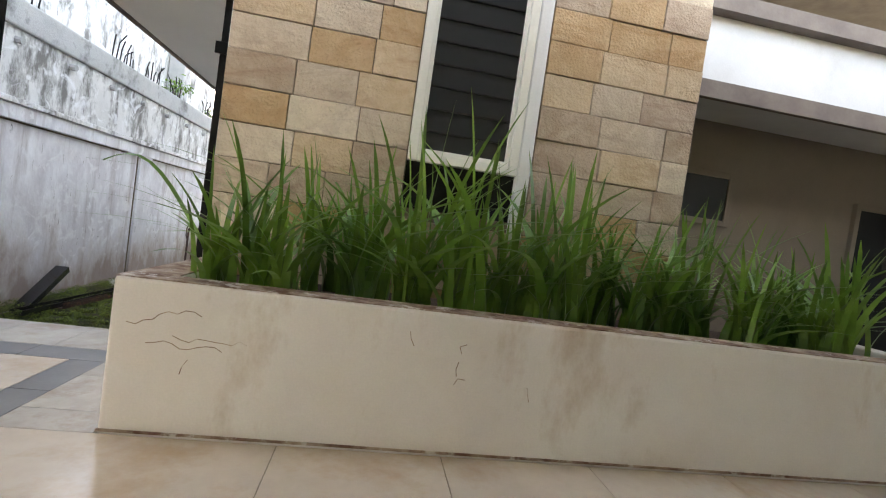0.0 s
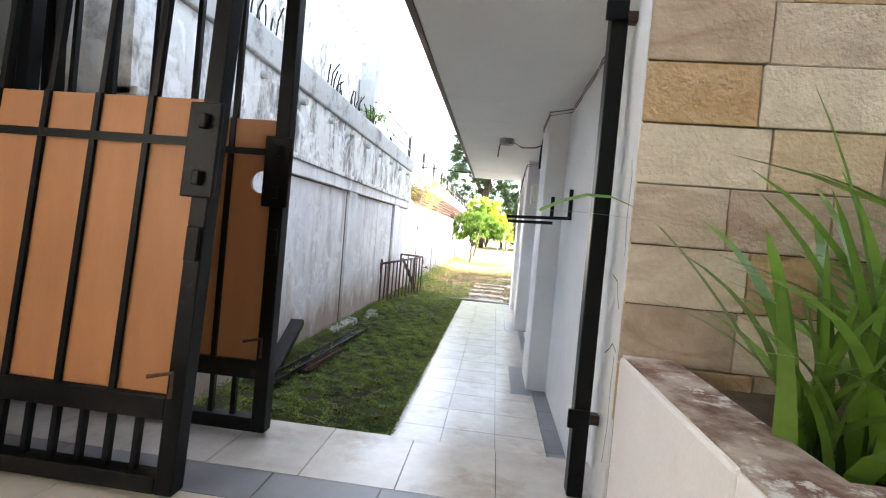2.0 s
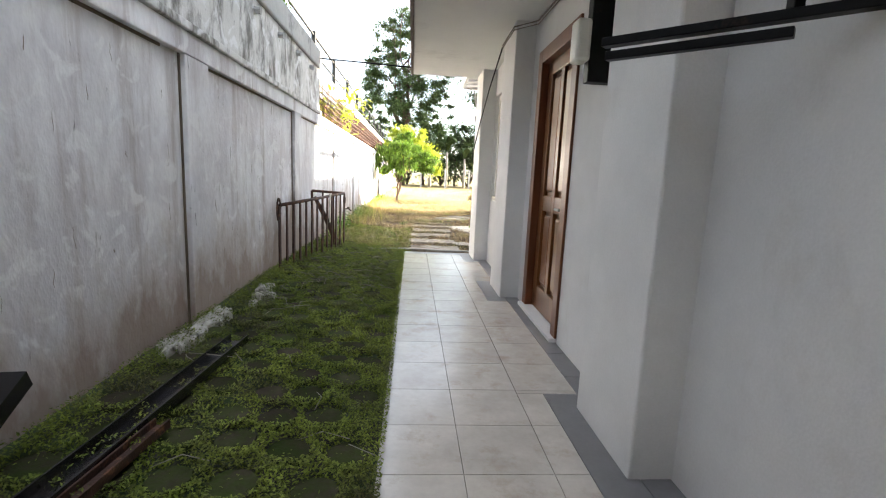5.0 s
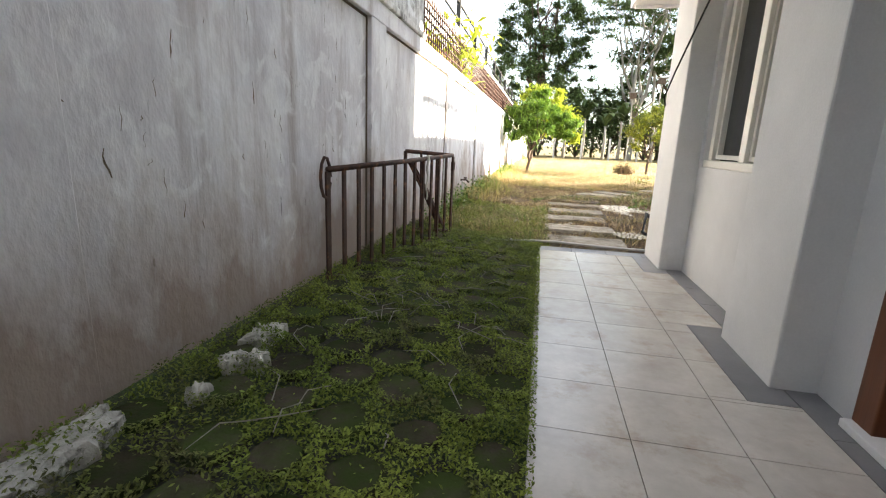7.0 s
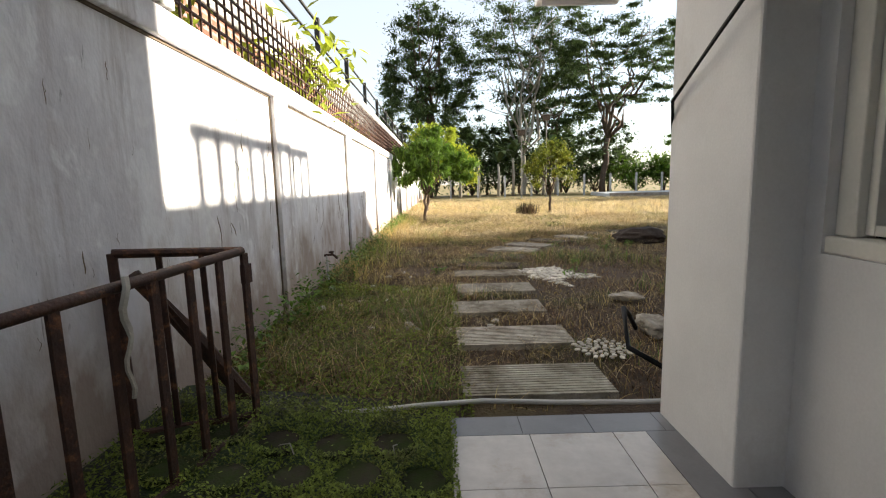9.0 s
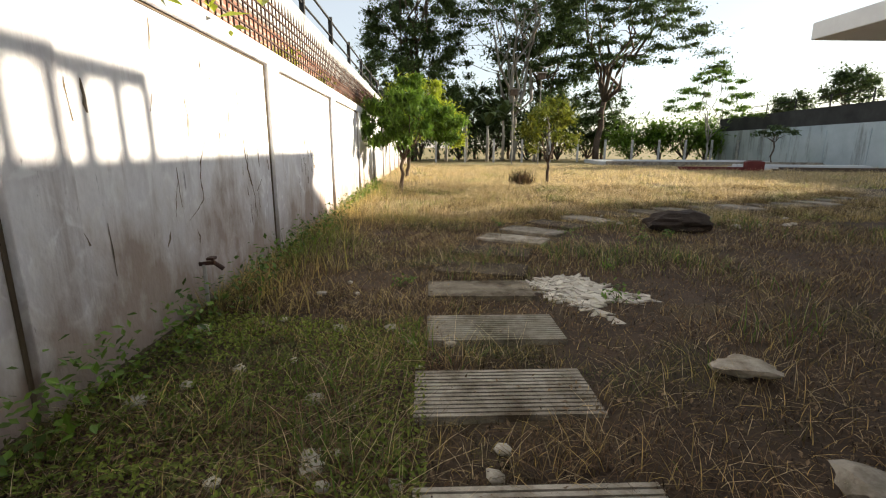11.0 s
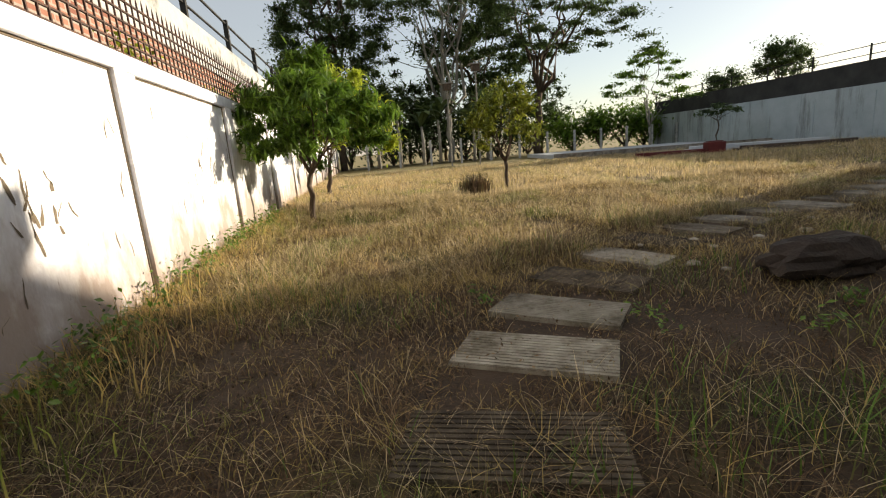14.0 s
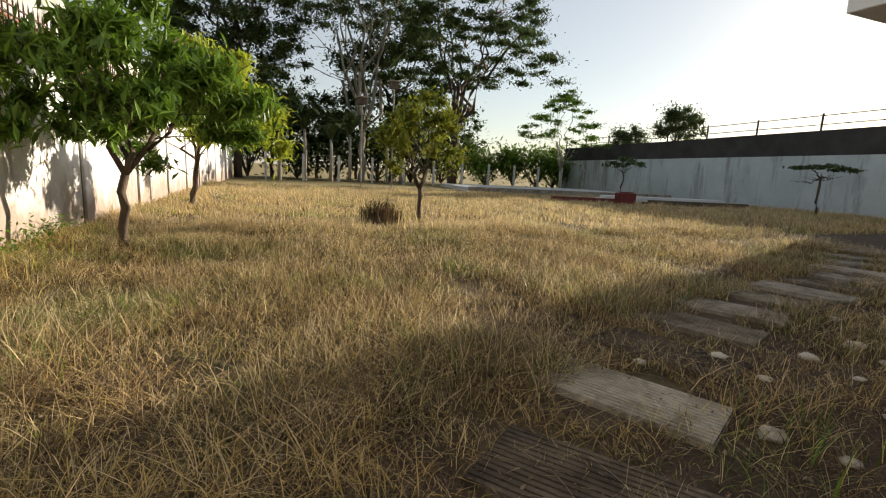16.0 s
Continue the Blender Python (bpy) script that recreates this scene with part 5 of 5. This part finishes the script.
grass_field("dead_grass_near", 165000, WX + 0.02, 4.5, 14.5, 23.2, 0.1, 0.0055, 2.6, 1.3, 2, "thatch", "matted dead brown grass")
grass_field("grass_near", 26000, WX + 0.02, 4.5, 14.5, 22.5, 0.14, 0.0045, 2.0, 1.3)
grass_field("straw_near", 22000, WX + 0.02, 4.0, 14.7, 24, 0.18, 0.003, 2.4, 1.2, 3, "straw", "pale dry straw stalks", gate_=-0.3)
grass_field("grass_shoots", 22000, WX + 0.02, 4.5, 14.6, 26.0, 0.17, 0.008, 0.9, 1.2, 3, "blade", "short green grass shoots", gate_=0.3)
grass_field("dead_grass_mid", 90000, WX + 0.02, 9, 22.3, 29, 0.17, 0.007, 2.2, 1.25, 2, "thatch", "matted dead brown grass")
grass_field("grass_mid", 90000, WX + 0.02, 9, 21.8, 29, 0.18, 0.005, 2.4, 1.25, 2)
grass_field("straw_mid", 52000, WX + 0.02, 10, 22.0, 30, 0.25, 0.0045, 1.9, 1.2, 3, "straw", "pale dry straw stalks")
grass_field("grass_far", 70000, WX + 0.02, 24, 28, 46, 0.2, 0.013, 1.5, 1.2, 2, thin=False)
grass_field("straw_far", 60000, WX + 0.02, 24, 28.5, 46, 0.27, 0.01, 1.3, 1.2, 2, "straw", "pale dry straw stalks", thin=False)

# fallen dead leaves and bits of straw on the bare ground
n = 26000
p = np.stack([WX + 0.1 + 8.2 * rng.uniform(0, 1, n) ** 1.3, rng.uniform(14.5, 23.2, n)], 1)
keep = np.array([noise.noise((a * 1.7, b * 1.7, 4.0)) > -0.25 for a, b in p]) & ~np.array([inside(a, b) for a, b in p])
p = p[keep]
v, f = leaves(np.column_stack([p, np.array([garden_z(a, b) for a, b in p]) + rng.uniform(0.004, 0.045, len(p))]), 0.032, rng, droop=0.0, aspect=0.4)
pydata("leaf_litter", v, f, M["litter"], "small dry brown leaves and bits on the ground", "leaf litter")


# ---------------------------------------------------------------- trees
def limb(p0, p1, r0, r1, g2, n=5, wob=0.08):
    p0, p1 = Vector(p0), Vector(p1)
    L = (p1 - p0).length
    pts = [p0.lerp(p1, k / n) + (Vector(g2.normal(0, wob * L / 2, 3)) if 0 < k < n else Vector()) for k in range(n + 1)]
    return pts, [r0 + (r1 - r0) * k / n for k in range(n + 1)]


def tree(name, base, height, spread, leaf_n, leaf_size, seed, label, leafmat="leaf", barkmat="bark", trunk_r=0.07, fork=0.35, clumps=40, flat=0.7, lean=(0, 0), limbs=5, low=0.3, cr=1.0, drop=0.0, soft=0.5, droop=0.3, aspect=0.42):
    g2 = np.random.default_rng(seed)
    b = Vector(base)
    g = thing(name, base, label, "tree")
    bm = bmesh.new()
    top = b + Vector((lean[0] * 0.3, lean[1] * 0.3, height * fork))
    pts, rad = limb(b - Vector((0, 0, 0.15)), top, trunk_r, trunk_r * 0.75, g2, wob=0.05)
    tube_bm(pts, rad, 9, bm)
    part("trunk", bm, M[barkmat], g, smooth=True)
    mains = []
    for k in range(limbs):
        a = 2 * math.pi * k / limbs + g2.uniform(-0.4, 0.4)
        e = b + Vector((lean[0] + math.cos(a) * spread * g2.uniform(0.25, 0.6), lean[1] + math.sin(a) * spread * g2.uniform(0.25, 0.6), height * g2.uniform(0.62, 0.92)))
        lp, lr = limb(top, e, trunk_r * 0.6, trunk_r * 0.15, g2, 6, 0.1)
        bm = tube_bm(lp, lr, 7)
        mains.append(lp)
        for q in range(3):
            s = lp[g2.integers(2, 6)]
            t = s + Vector((g2.normal(0, spread * 0.3), g2.normal(0, spread * 0.3), height * g2.uniform(0.02, 0.16)))
            p2, r2 = limb(s, t, trunk_r * 0.22, trunk_r * 0.06, g2, 3, 0.1)
            tube_bm(p2, r2, 5, bm)
        part("limb", bm, M[barkmat], g, smooth=True)
    cents = []
    for k in range(clumps):
        a = 2.39996 * k + g2.uniform(-0.5, 0.5)
        f = math.sqrt((k + 0.5) / clumps) * g2.uniform(0.75, 1.08)
        dome = math.sqrt(max(0.0, 1 - min(1, f) ** 2))
        zz = height * (low + (1 - low) * (g2.uniform(0.05, 1.0) ** 0.7 * dome * 0.9 + 0.1)) - drop * f
        cents.append(b + Vector((lean[0] + math.cos(a) * spread * f, lean[1] + math.sin(a) * spread * f, zz)))
    per = leaf_n // clumps
    c0 = cr * spread * 1.15 / math.sqrt(clumps)
    allp = []
    for c in cents:
        m = int(per * g2.uniform(0.6, 1.4))
        q = g2.normal(0, 1, (m, 3))
        q /= np.linalg.norm(q, axis=1)[:, None]
        q *= np.abs(g2.normal(0, soft, m))[:, None] * c0 * g2.uniform(0.7, 1.5)
        q *= np.array([g2.uniform(0.8, 1.5), g2.uniform(0.8, 1.5), flat])
        allp.append(q + np.array(c))
    v, f = leaves(np.concatenate(allp), leaf_size, g2, droop, aspect)
    pydata("crown", v, f, M[leafmat], "", "", parent=g)
    return g


tree("shade_tree", (-3.03, 27.0, 0), 3.0, 1.5, 15000, 0.2, 11, "young tree with feathery green leaves by the wall", "leaf", clumps=64, trunk_r=0.06, lean=(0.3, -0.1), fork=0.3, low=0.4, drop=0.35, cr=1.2, flat=0.8, droop=0.6, aspect=0.26)
tree("mango_tree", (-3.2, 33.5, 0), 3.9, 1.7, 14000, 0.21, 13, "bushy tree with bright green leaves", "leaf_bright", clumps=60, trunk_r=0.08, lean=(0.6, -0.3), fork=0.22, low=0.3, cr=1.25, flat=0.9, droop=0.55, aspect=0.3)
tree("citrus_tree", (1.85, 30.6, 0), 2.75, 1.05, 6000, 0.15, 12, "small round citrus tree in the grass", "leaf_citrus", clumps=36, trunk_r=0.06, fork=0.25, low=0.28, cr=1.25, flat=0.9, droop=0.45, aspect=0.36)
tree("broadleaf_tree", (-3.5, 60, 0), 19, 5.4, 42000, 0.34, 20, "tall dense dark broad-leaved tree", "leaf_dark", "bark", 0.32, 0.3, 190, 0.75, low=0.16, cr=1.5, limbs=8, soft=0.7)
tree("albizia_tree", (6, 60, 0), 21, 7.5, 26000, 0.3, 21, "tall airy tree with pale limbs and thin foliage", "leaf_dark", "bark_pale", 0.3, 0.2, 120, 0.3, limbs=9, low=0.4, cr=1.4, soft=0.7)
tree("albizia_tree", (14.5, 61, 0), 18.5, 8.3, 42000, 0.32, 22, "tall spreading tree with layered dark foliage", "leaf_dark", "bark", 0.34, 0.3, 130, 0.3, limbs=8, low=0.36, cr=1.05, lean=(1.5, 0), soft=0.62)
tree("albizia_tree", (10, 66, 0), 17, 6.5, 14000, 0.5, 23, "tall dark tree standing behind the others", "leaf_dark", "bark", 0.3, 0.3, 90, 0.6, low=0.15, cr=1.3, soft=0.7)
tree("young_tree", (21.2, 53.5, 0), 8.2, 3.6, 7000, 0.28, 24, "slim pale-leaved young tree near the paving", "leaf", "bark_pale", 0.1, 0.2, 46, 0.35, limbs=7, low=0.3, cr=0.9)
tree("young_tree", (22.3, 47.4, 0), 2.7, 1.3, 900, 0.28, 25, "small umbrella-shaped tree by the far wall", "leaf_dark", "bark", 0.06, 0.6, 16, 0.4, low=0.7)
tree("young_tree", (20.95, 33.8, 0), 2.15, 1.15, 800, 0.22, 26, "small flat-topped tree by the far wall", "leaf_dark", "bark", 0.06, 0.75, 16, 0.18, low=0.86)
tree("roof_tree", (28.6, 49.0, 3.2), 3.7, 1.85, 7500, 0.26, 27, "round dark tree above the far parapet", "leaf_dark", "bark", 0.12, 0.25, 40, 0.95, low=0.25, cr=1.5, soft=0.65)
tree("roof_tree", (28.4, 54.2, 2.8), 3.0, 1.6, 5500, 0.26, 28, "round dark tree above the far parapet", "leaf_dark", "bark", 0.12, 0.25, 34, 0.95, low=0.2, cr=1.5, soft=0.65)
for k, (x, y, h) in enumerate(((-7.5, 66, 11), (-1, 67, 9), (3, 66, 8), (7, 68, 9.5), (12, 68, 10), (17, 66, 8))):
    tree("thicket_tree", (x, y, 0), h, 3.2, 6000, 0.45, 120 + k, "dark thicket tree with dense low foliage", "leaf_dark", "bark", 0.18, 0.3, 60, 0.8, low=0.08, cr=1.3, soft=0.7)
for k, (x, y, h) in enumerate(((-4.5, -13, 8), (-1, -15, 9.5), (2.5, -13, 8.5), (6.0, -15, 9), (9.5, -13, 8))):
    tree("street_tree", (x, y, 0), h, 3.2, 7000, 0.4, 140 + k, "broad green tree across the street", "leaf", "bark", 0.18, 0.35, 50, 0.8, low=0.25, cr=1.4)
for k, (x, y, r) in enumerate(((-7, 63, 2.2), (-3, 64, 2.4), (1, 63, 2.0), (4.5, 65, 2.6), (8, 63, 2.2), (11.5, 64, 2.6), (15, 65, 2.2), (18, 61, 1.8), (20.5, 60, 1.9), (23, 60, 2.0), (25.5, 61, 1.7), (28.5, 64, 2.2))):
    shrub("undergrowth_bush", (x, y, 0), r, 1500, 0.5, 70 + k, "dark dense bush under the trees", "leaf_dark" if k < 7 else "leaf", 0.9, 9)


def banana(base, h, seed):
    g2 = np.random.default_rng(seed)
    b = Vector(base)
    g = thing("banana_plant", base, "dark banana plant with drooping ragged leaves", "plant", "banana plants")
    part("stem", tube_bm([b, b + Vector((0.05, 0, h * 0.3)), b + Vector((0, 0.05, h * 0.55))], [0.16, 0.13, 0.09], 9), M["bark_pale"], g, smooth=True)
    for k in range(9):
        a = 2.4 * k + g2.uniform(-0.3, 0.3)
        up, out = h * g2.uniform(0.3, 0.5), h * g2.uniform(0.25, 0.5)
        bm = bmesh.new()
        prev = None
        for q in range(8):
            f = q / 7
            c = b + Vector((math.cos(a) * out * f, math.sin(a) * out * f, h * 0.55 + up * (1.6 * f - 1.3 * f * f)))
            wd = 0.32 * math.sin(math.pi * min(0.98, f * 0.9 + 0.08)) * g2.uniform(0.8, 1.1)
            s = Vector((-math.sin(a), math.cos(a), 0)) * wd
            row = [bm.verts.new(c - s - Vector((0, 0, 0.12 * wd))), bm.verts.new(c), bm.verts.new(c + s - Vector((0, 0, 0.12 * wd)))]
            if prev:
                bm.faces.new((prev[0], prev[1], row[1], row[0]))
                bm.faces.new((prev[1], prev[2], row[2], row[1]))
            prev = row
        part("leaf", bm, M["leaf_dark"], g, smooth=True)


for k, (x, y, h) in enumerate(((-0.6, 56, 6.0), (1.2, 57, 6.8), (3.0, 56, 5.5), (4.6, 57.5, 6.5), (8.6, 57, 7.0), (7.2, 56, 5.6))):
    banana((x, y, 0), h, 90 + k)

# bird houses on poles, fence posts
for x, y, h in ((4.2, 50.5, 5.0), (6.15, 50.2, 6.1)):
    g = thing("bird_house_pole", (x, y, 0), "weathered bird house on a slim pole", "bird house", "bird houses on poles")
    part("pole", tube_bm([(x, y, -0.1), (x, y, h)], 0.05, 8), M["bark_pale"], g)
    hb = part("house_box", boxes((x - 0.25, x + 0.25, y - 0.25, y + 0.25, h, h + 0.4), bevel=0.01), M["bark"], g)
    part("house_roof", boxes((x - 0.4, x + 0.4, y - 0.35, y + 0.35, h + 0.401, h + 0.46), m=Matrix()), M["bark_pale"], hb)
post_me = mesh_of("fence_post", boxes((-0.08, 0.08, -0.08, 0.08, -0.1, 1.9), bevel=0.01), M["concrete"])
for k in range(13):
    o = tagged(new("fence_post", post_me), "pale concrete fence post in front of the trees", "post", "boundary fence posts")
    o.location = (-4 + 2.5 * k, 55 + 0.15 * k, 0)

# ---------------------------------------------------------------- paving before the far wall
solid("paving_far", boxes((0, 12.5, -9, 0, -0.1, 0.2), m=pose(11.5, 55.5, 0, 0, 0, -8)), M["paving"], "pale concrete court in front of the far wall", "paving", "structure")
solid("kerb_far", boxes((0, 12.8, -0.25, 0.25, -0.1, 0.3), m=pose(9.9, 46.2, 0, 0, 0, -14)), M["slab"], "low pale kerb along the court", "kerb", "structure")
solid("slab_stack", boxes((0, 6.5, 0, 1.2, 0, 0.16), (0.2, 6.2, 0.1, 1.1, 0.161, 0.3), bevel=0.01, m=pose(14.4, 39.6, 0, 0, 0, -20)), M["paving"], "low stack of long pale sheets on the ground", "sheets")
M["red"] = mat("dull_red_paint", (0.09, 0.012, 0.011), (0.15, 0.025, 0.02), 0.7, 3, 30, 0.1)
solid("red_crate", boxes((0, 0.8, 0, 0.6, 0, 0.5), (0.08, 0.72, 0.08, 0.52, 0.51, 0.55), bevel=0.03, m=pose(14.3, 38.3, 0.0, 0, 0, -14)), M["red"], "dull red crate at the edge of the court", "crate")
solid("red_sheet", boxes((0, 3.2, 0, 0.4, 0, 0.2), bevel=0.02, m=pose(11.3, 39.4, 0.0, 0, 0, -14)), M["red"], "dull red sheet lying beside the kerb", "sheet")
solid("timber_beam", boxes((0, 5, 0, 0.25, 0, 0.12), (0.3, 5.2, 0.05, 0.3, 0.121, 0.22), m=pose(15.5, 38.0, 0, 0, 0, -18)), M["bark"], "low dark timber beam by the court", "timber")
v, f = blades(np.column_stack([rng.normal(0.85, 0.2, 420), rng.normal(30.1, 0.2, 420), np.full(420, -0.03)]), 0.5, 0.02, 0.7, rng, 3)
pydata("dead_grass_clump", v, f, M["thatch"], "brown dead grass clump in the field", "grass")

# dark canopy over the gate
cn = thing("gate_canopy", (-3.4, 5.95, FZ), "dark slate-blue sheet canopy above the gate", "canopy")
M["sheet"] = mat("dark_blue_sheet", (0.03, 0.035, 0.06), (0.06, 0.065, 0.1), 0.6, 3, 30, 0.05)
part("sheet", boxes((-4.44, -2.45, 4.95, 5.95, 2.98, 3.005), m=None), M["sheet"], cn)
part("front_tube", tube_bm([(-4.44, 4.98, 2.955), (-2.45, 4.98, 2.955)], 0.024, 8), M["black"], cn)
part("rear_tube", tube_bm([(-4.44, 5.93, 2.955), (-2.45, 5.93, 2.955)], 0.024, 8), M["black"], cn)
for x in (-4.36, -4.17):
    part("canopy_post", boxes((x - 0.035, x + 0.035, 5.96, 6.03, FZ, 3.0), bevel=0.004), M["black"], cn)

# ---------------------------------------------------------------- cracks and dark runs on the boundary wall
def wall_crack(pts, wd, bm, x=WX - 0.0425):
    """A ragged dark run along (y, z) points, tapering to both ends."""
    fine = []
    for (ya, za), (yb, zb) in zip(pts, pts[1:]):
        n = max(2, int(math.hypot(yb - ya, zb - za) / 0.035))
        fine += [(ya + (yb - ya) * k / n + crng.normal(0, 0.0035), za + (zb - za) * k / n) for k in range(n)]
    fine.append(pts[-1])
    prev = None
    for k, (y, z) in enumerate(fine):
        w = wd * math.sin(math.pi * (k + 0.35) / (len(fine) + 0.2)) ** 0.6 * crng.uniform(0.35, 1.2)
        row = [bm.verts.new((x, y - w, z)), bm.verts.new((x, y + w, z))]
        if prev:
            bm.faces.new((prev[0], prev[1], row[1], row[0]))
        prev = row


crng = np.random.default_rng(77)
bm = bmesh.new()
for pts, wd in (([(17.99, 1.29), (17.93, 1.18), (17.86, 1.08), (17.84, 0.95), (17.85, 0.82), (17.76, 0.76), (17.62, 0.7)], 0.012), ([(17.85, 0.82), (17.95, 0.81)], 0.008),
                ([(18.63, 1.68), (18.65, 1.5)], 0.006), ([(18.69, 1.34), (18.7, 1.15), (18.73, 1.0), (18.8, 0.86), (18.86, 0.74), (18.85, 0.58)], 0.014),
                ([(18.83, 0.8), (18.93, 0.78), (19.0, 0.83), (19.06, 0.88)], 0.012), ([(18.95, 0.78), (18.97, 0.62)], 0.012), ([(18.63, 1.03), (18.62, 0.95)], 0.008), ([(18.68, 0.86), (18.71, 0.75)], 0.008)):
    wall_crack(pts, wd, bm)
for k in range(150):
    y = crng.uniform(15, 42)
    z, L = crng.uniform(0.35, 1.75), crng.uniform(0.06, 0.4) * crng.uniform(0.4, 1)
    a = crng.normal(0, 0.05)
    wall_crack([(y, z + L), (y + a * 0.5 + crng.normal(0, 0.02), z + L / 2), (y + a, z)], crng.uniform(0.004, 0.012), bm)
for c in ((20.9, 1.0), (21.3, 0.9), (24.5, 1.1), (27.6, 1.0), (16.4, 1.2)):
    for k in range(16):
        y, z, L = c[0] + crng.normal(0, 0.22), c[1] + crng.normal(0, 0.18), crng.uniform(0.04, 0.2)
        wall_crack([(y, z + L), (y + crng.normal(0, 0.03), z)], crng.uniform(0.005, 0.018), bm)
for k in range(95):
    y, z, L = crng.uniform(7.2, 14.6), crng.uniform(0.5, 1.85), crng.uniform(0.02, 0.12)
    wall_crack([(y, z + L), (y + crng.normal(0, 0.003), z + L / 2), (y + crng.normal(0, 0.008), z)], crng.uniform(0.0015, 0.0045), bm)
part("cracks", bm, M["joint"], bw, "dark cracks and runs in the plaster")
# ---------------------------------------------------------------- tiles, last
fl = thing("floor", (-2, 5, FZ), "beige marble carport floor with dark grey border band", "floor", kind="structure")
wk = thing("pavement", (-1.9, 10.6, 0), "cream tiled walkway with dark grey edging along the house", "walkway", kind="structure")


def tile_at(parent, x0, x1, y0, y1, material, name="tile", gap=0.002):
    o = parent.matrix_world.translation
    bm = boxes((x0 + gap - o.x, x1 - gap - o.x, y0 + gap - o.y, y1 - gap - o.y, -0.012, 0.0))
    ob = new(name, mesh_of(name, bm, material))
    ob.parent = parent
    return ob


cols = [(LX, -2.1), (-2.1, -1.7), (-1.7, -1.33)]
ys = [14.19 - 0.4 * k for k in range(21)]
pads = ((8.387, 9.35), (11.42, 12.33), (13.6, 14.19))
for x0, x1 in cols:
    for y1 in ys:
        y0 = max(y1 - 0.4, FE + 0.345)
        if y0 >= y1:
            continue
        if x1 == -1.33:
            # the pillars' dark pads cut into this column
            spans, a = [], y0
            for p0, p1 in pads:
                lo, hi = max(p0, y0), min(p1, y1)
                if lo < hi:
                    if lo > a + 0.01:
                        spans.append((a, lo, x1))
                    spans.append((lo, hi, -1.54))
                    a = hi
            if a < y1 - 0.01:
                spans.append((a, y1, x1))
            for s0, s1, xx in spans:
                tile_at(wk, x0, xx, s0, s1, M["tile"])
        else:
            tile_at(wk, x0, x1, y0, y1, M["tile"])
for k in range(5):
    x0 = LX + 0.345 * k
    tile_at(wk, x0, min(x0 + 0.345, HX), 14.19, 14.37, M["tile_dark"], "border_tile")
y = FE + 0.345
while y < 14.18:
    tile_at(wk, -1.33, HX - 0.002, y, min(y + 0.4, 14.19), M["tile_dark"], "border_tile")
    y += 0.4
for p0, p1 in pads:
    tile_at(wk, -1.54, -1.332, p0, p1, M["tile_dark"], "border_tile")
# carport: slabs, band, strip along the rear edge
BX0, BX1, BY0, BY1 = -1.915, -1.737, 5.377, 5.582
for j in range(14):
    for i in range(4):
        x1, y1 = BX0 - 0.71 * i, BY0 - 0.71 * j
        tile_at(fl, max(x1 - 0.71, -4.45), x1, y1 - 0.71, y1, M["marble"])
for k in range(13):
    tile_at(fl, BX0, BX1, BY0 - 0.45 * (k + 1), BY0 - 0.45 * k, M["tile_dark"], "border_tile")
for k in range(7):
    tile_at(fl, max(BX1 - 0.45 * (k + 1), -4.45), BX1 - 0.45 * k, BY0, BY1, M["tile_dark"], "border_tile")
for k in range(7):
    tile_at(fl, max(BX1 - 0.4 * (k + 1), -4.45), BX1 - 0.4 * k, BY1, FE, M["tile"])
tile_at(fl, BX1, -1.301, BY1, FE, M["tile"])
for k in range(3):
    tile_at(fl, BX1, PX0 - 0.001, max(BY1 - 0.42 * (k + 1), 4.55), BY1 - 0.42 * k, M["tile"])
for j in range(14):
    for i in range(11):
        y1 = 4.55 - 0.71 * j
        tile_at(fl, BX1 if i == 0 else -0.63 + 0.71 * (i - 1) , -0.63 + 0.71 * i, max(y1 - 0.71, -6), y1, M["marble"])

# sandstone blocks of the front, course by course
rng = np.random.default_rng(5)
fo = fr.matrix_world.translation
for c in range(12):
    z0 = 0.9 + 0.2165 * c
    for lo, hi in ((-1.35, -0.205), (0.625, 1.75)) + (((-0.205, 0.625),) if z0 + 0.21 < 1.63 else ()):
        x = lo
        while x < hi - 0.01:
            w = rng.uniform(0.32, 0.5)
            if hi - (x + w) < 0.18:
                w = hi - x
            d = rng.uniform(0.0, 0.012)
            bm = boxes((x + 0.003 - fo.x, x + w - 0.003 - fo.x, SY - d - fo.y, SY + 0.02 - fo.y, z0 + 0.0025, z0 + 0.214), bevel=0.004)
            ob = new("stone", mesh_of("stone", bm, M["stone"]))
            ob.parent = fr
            x += w
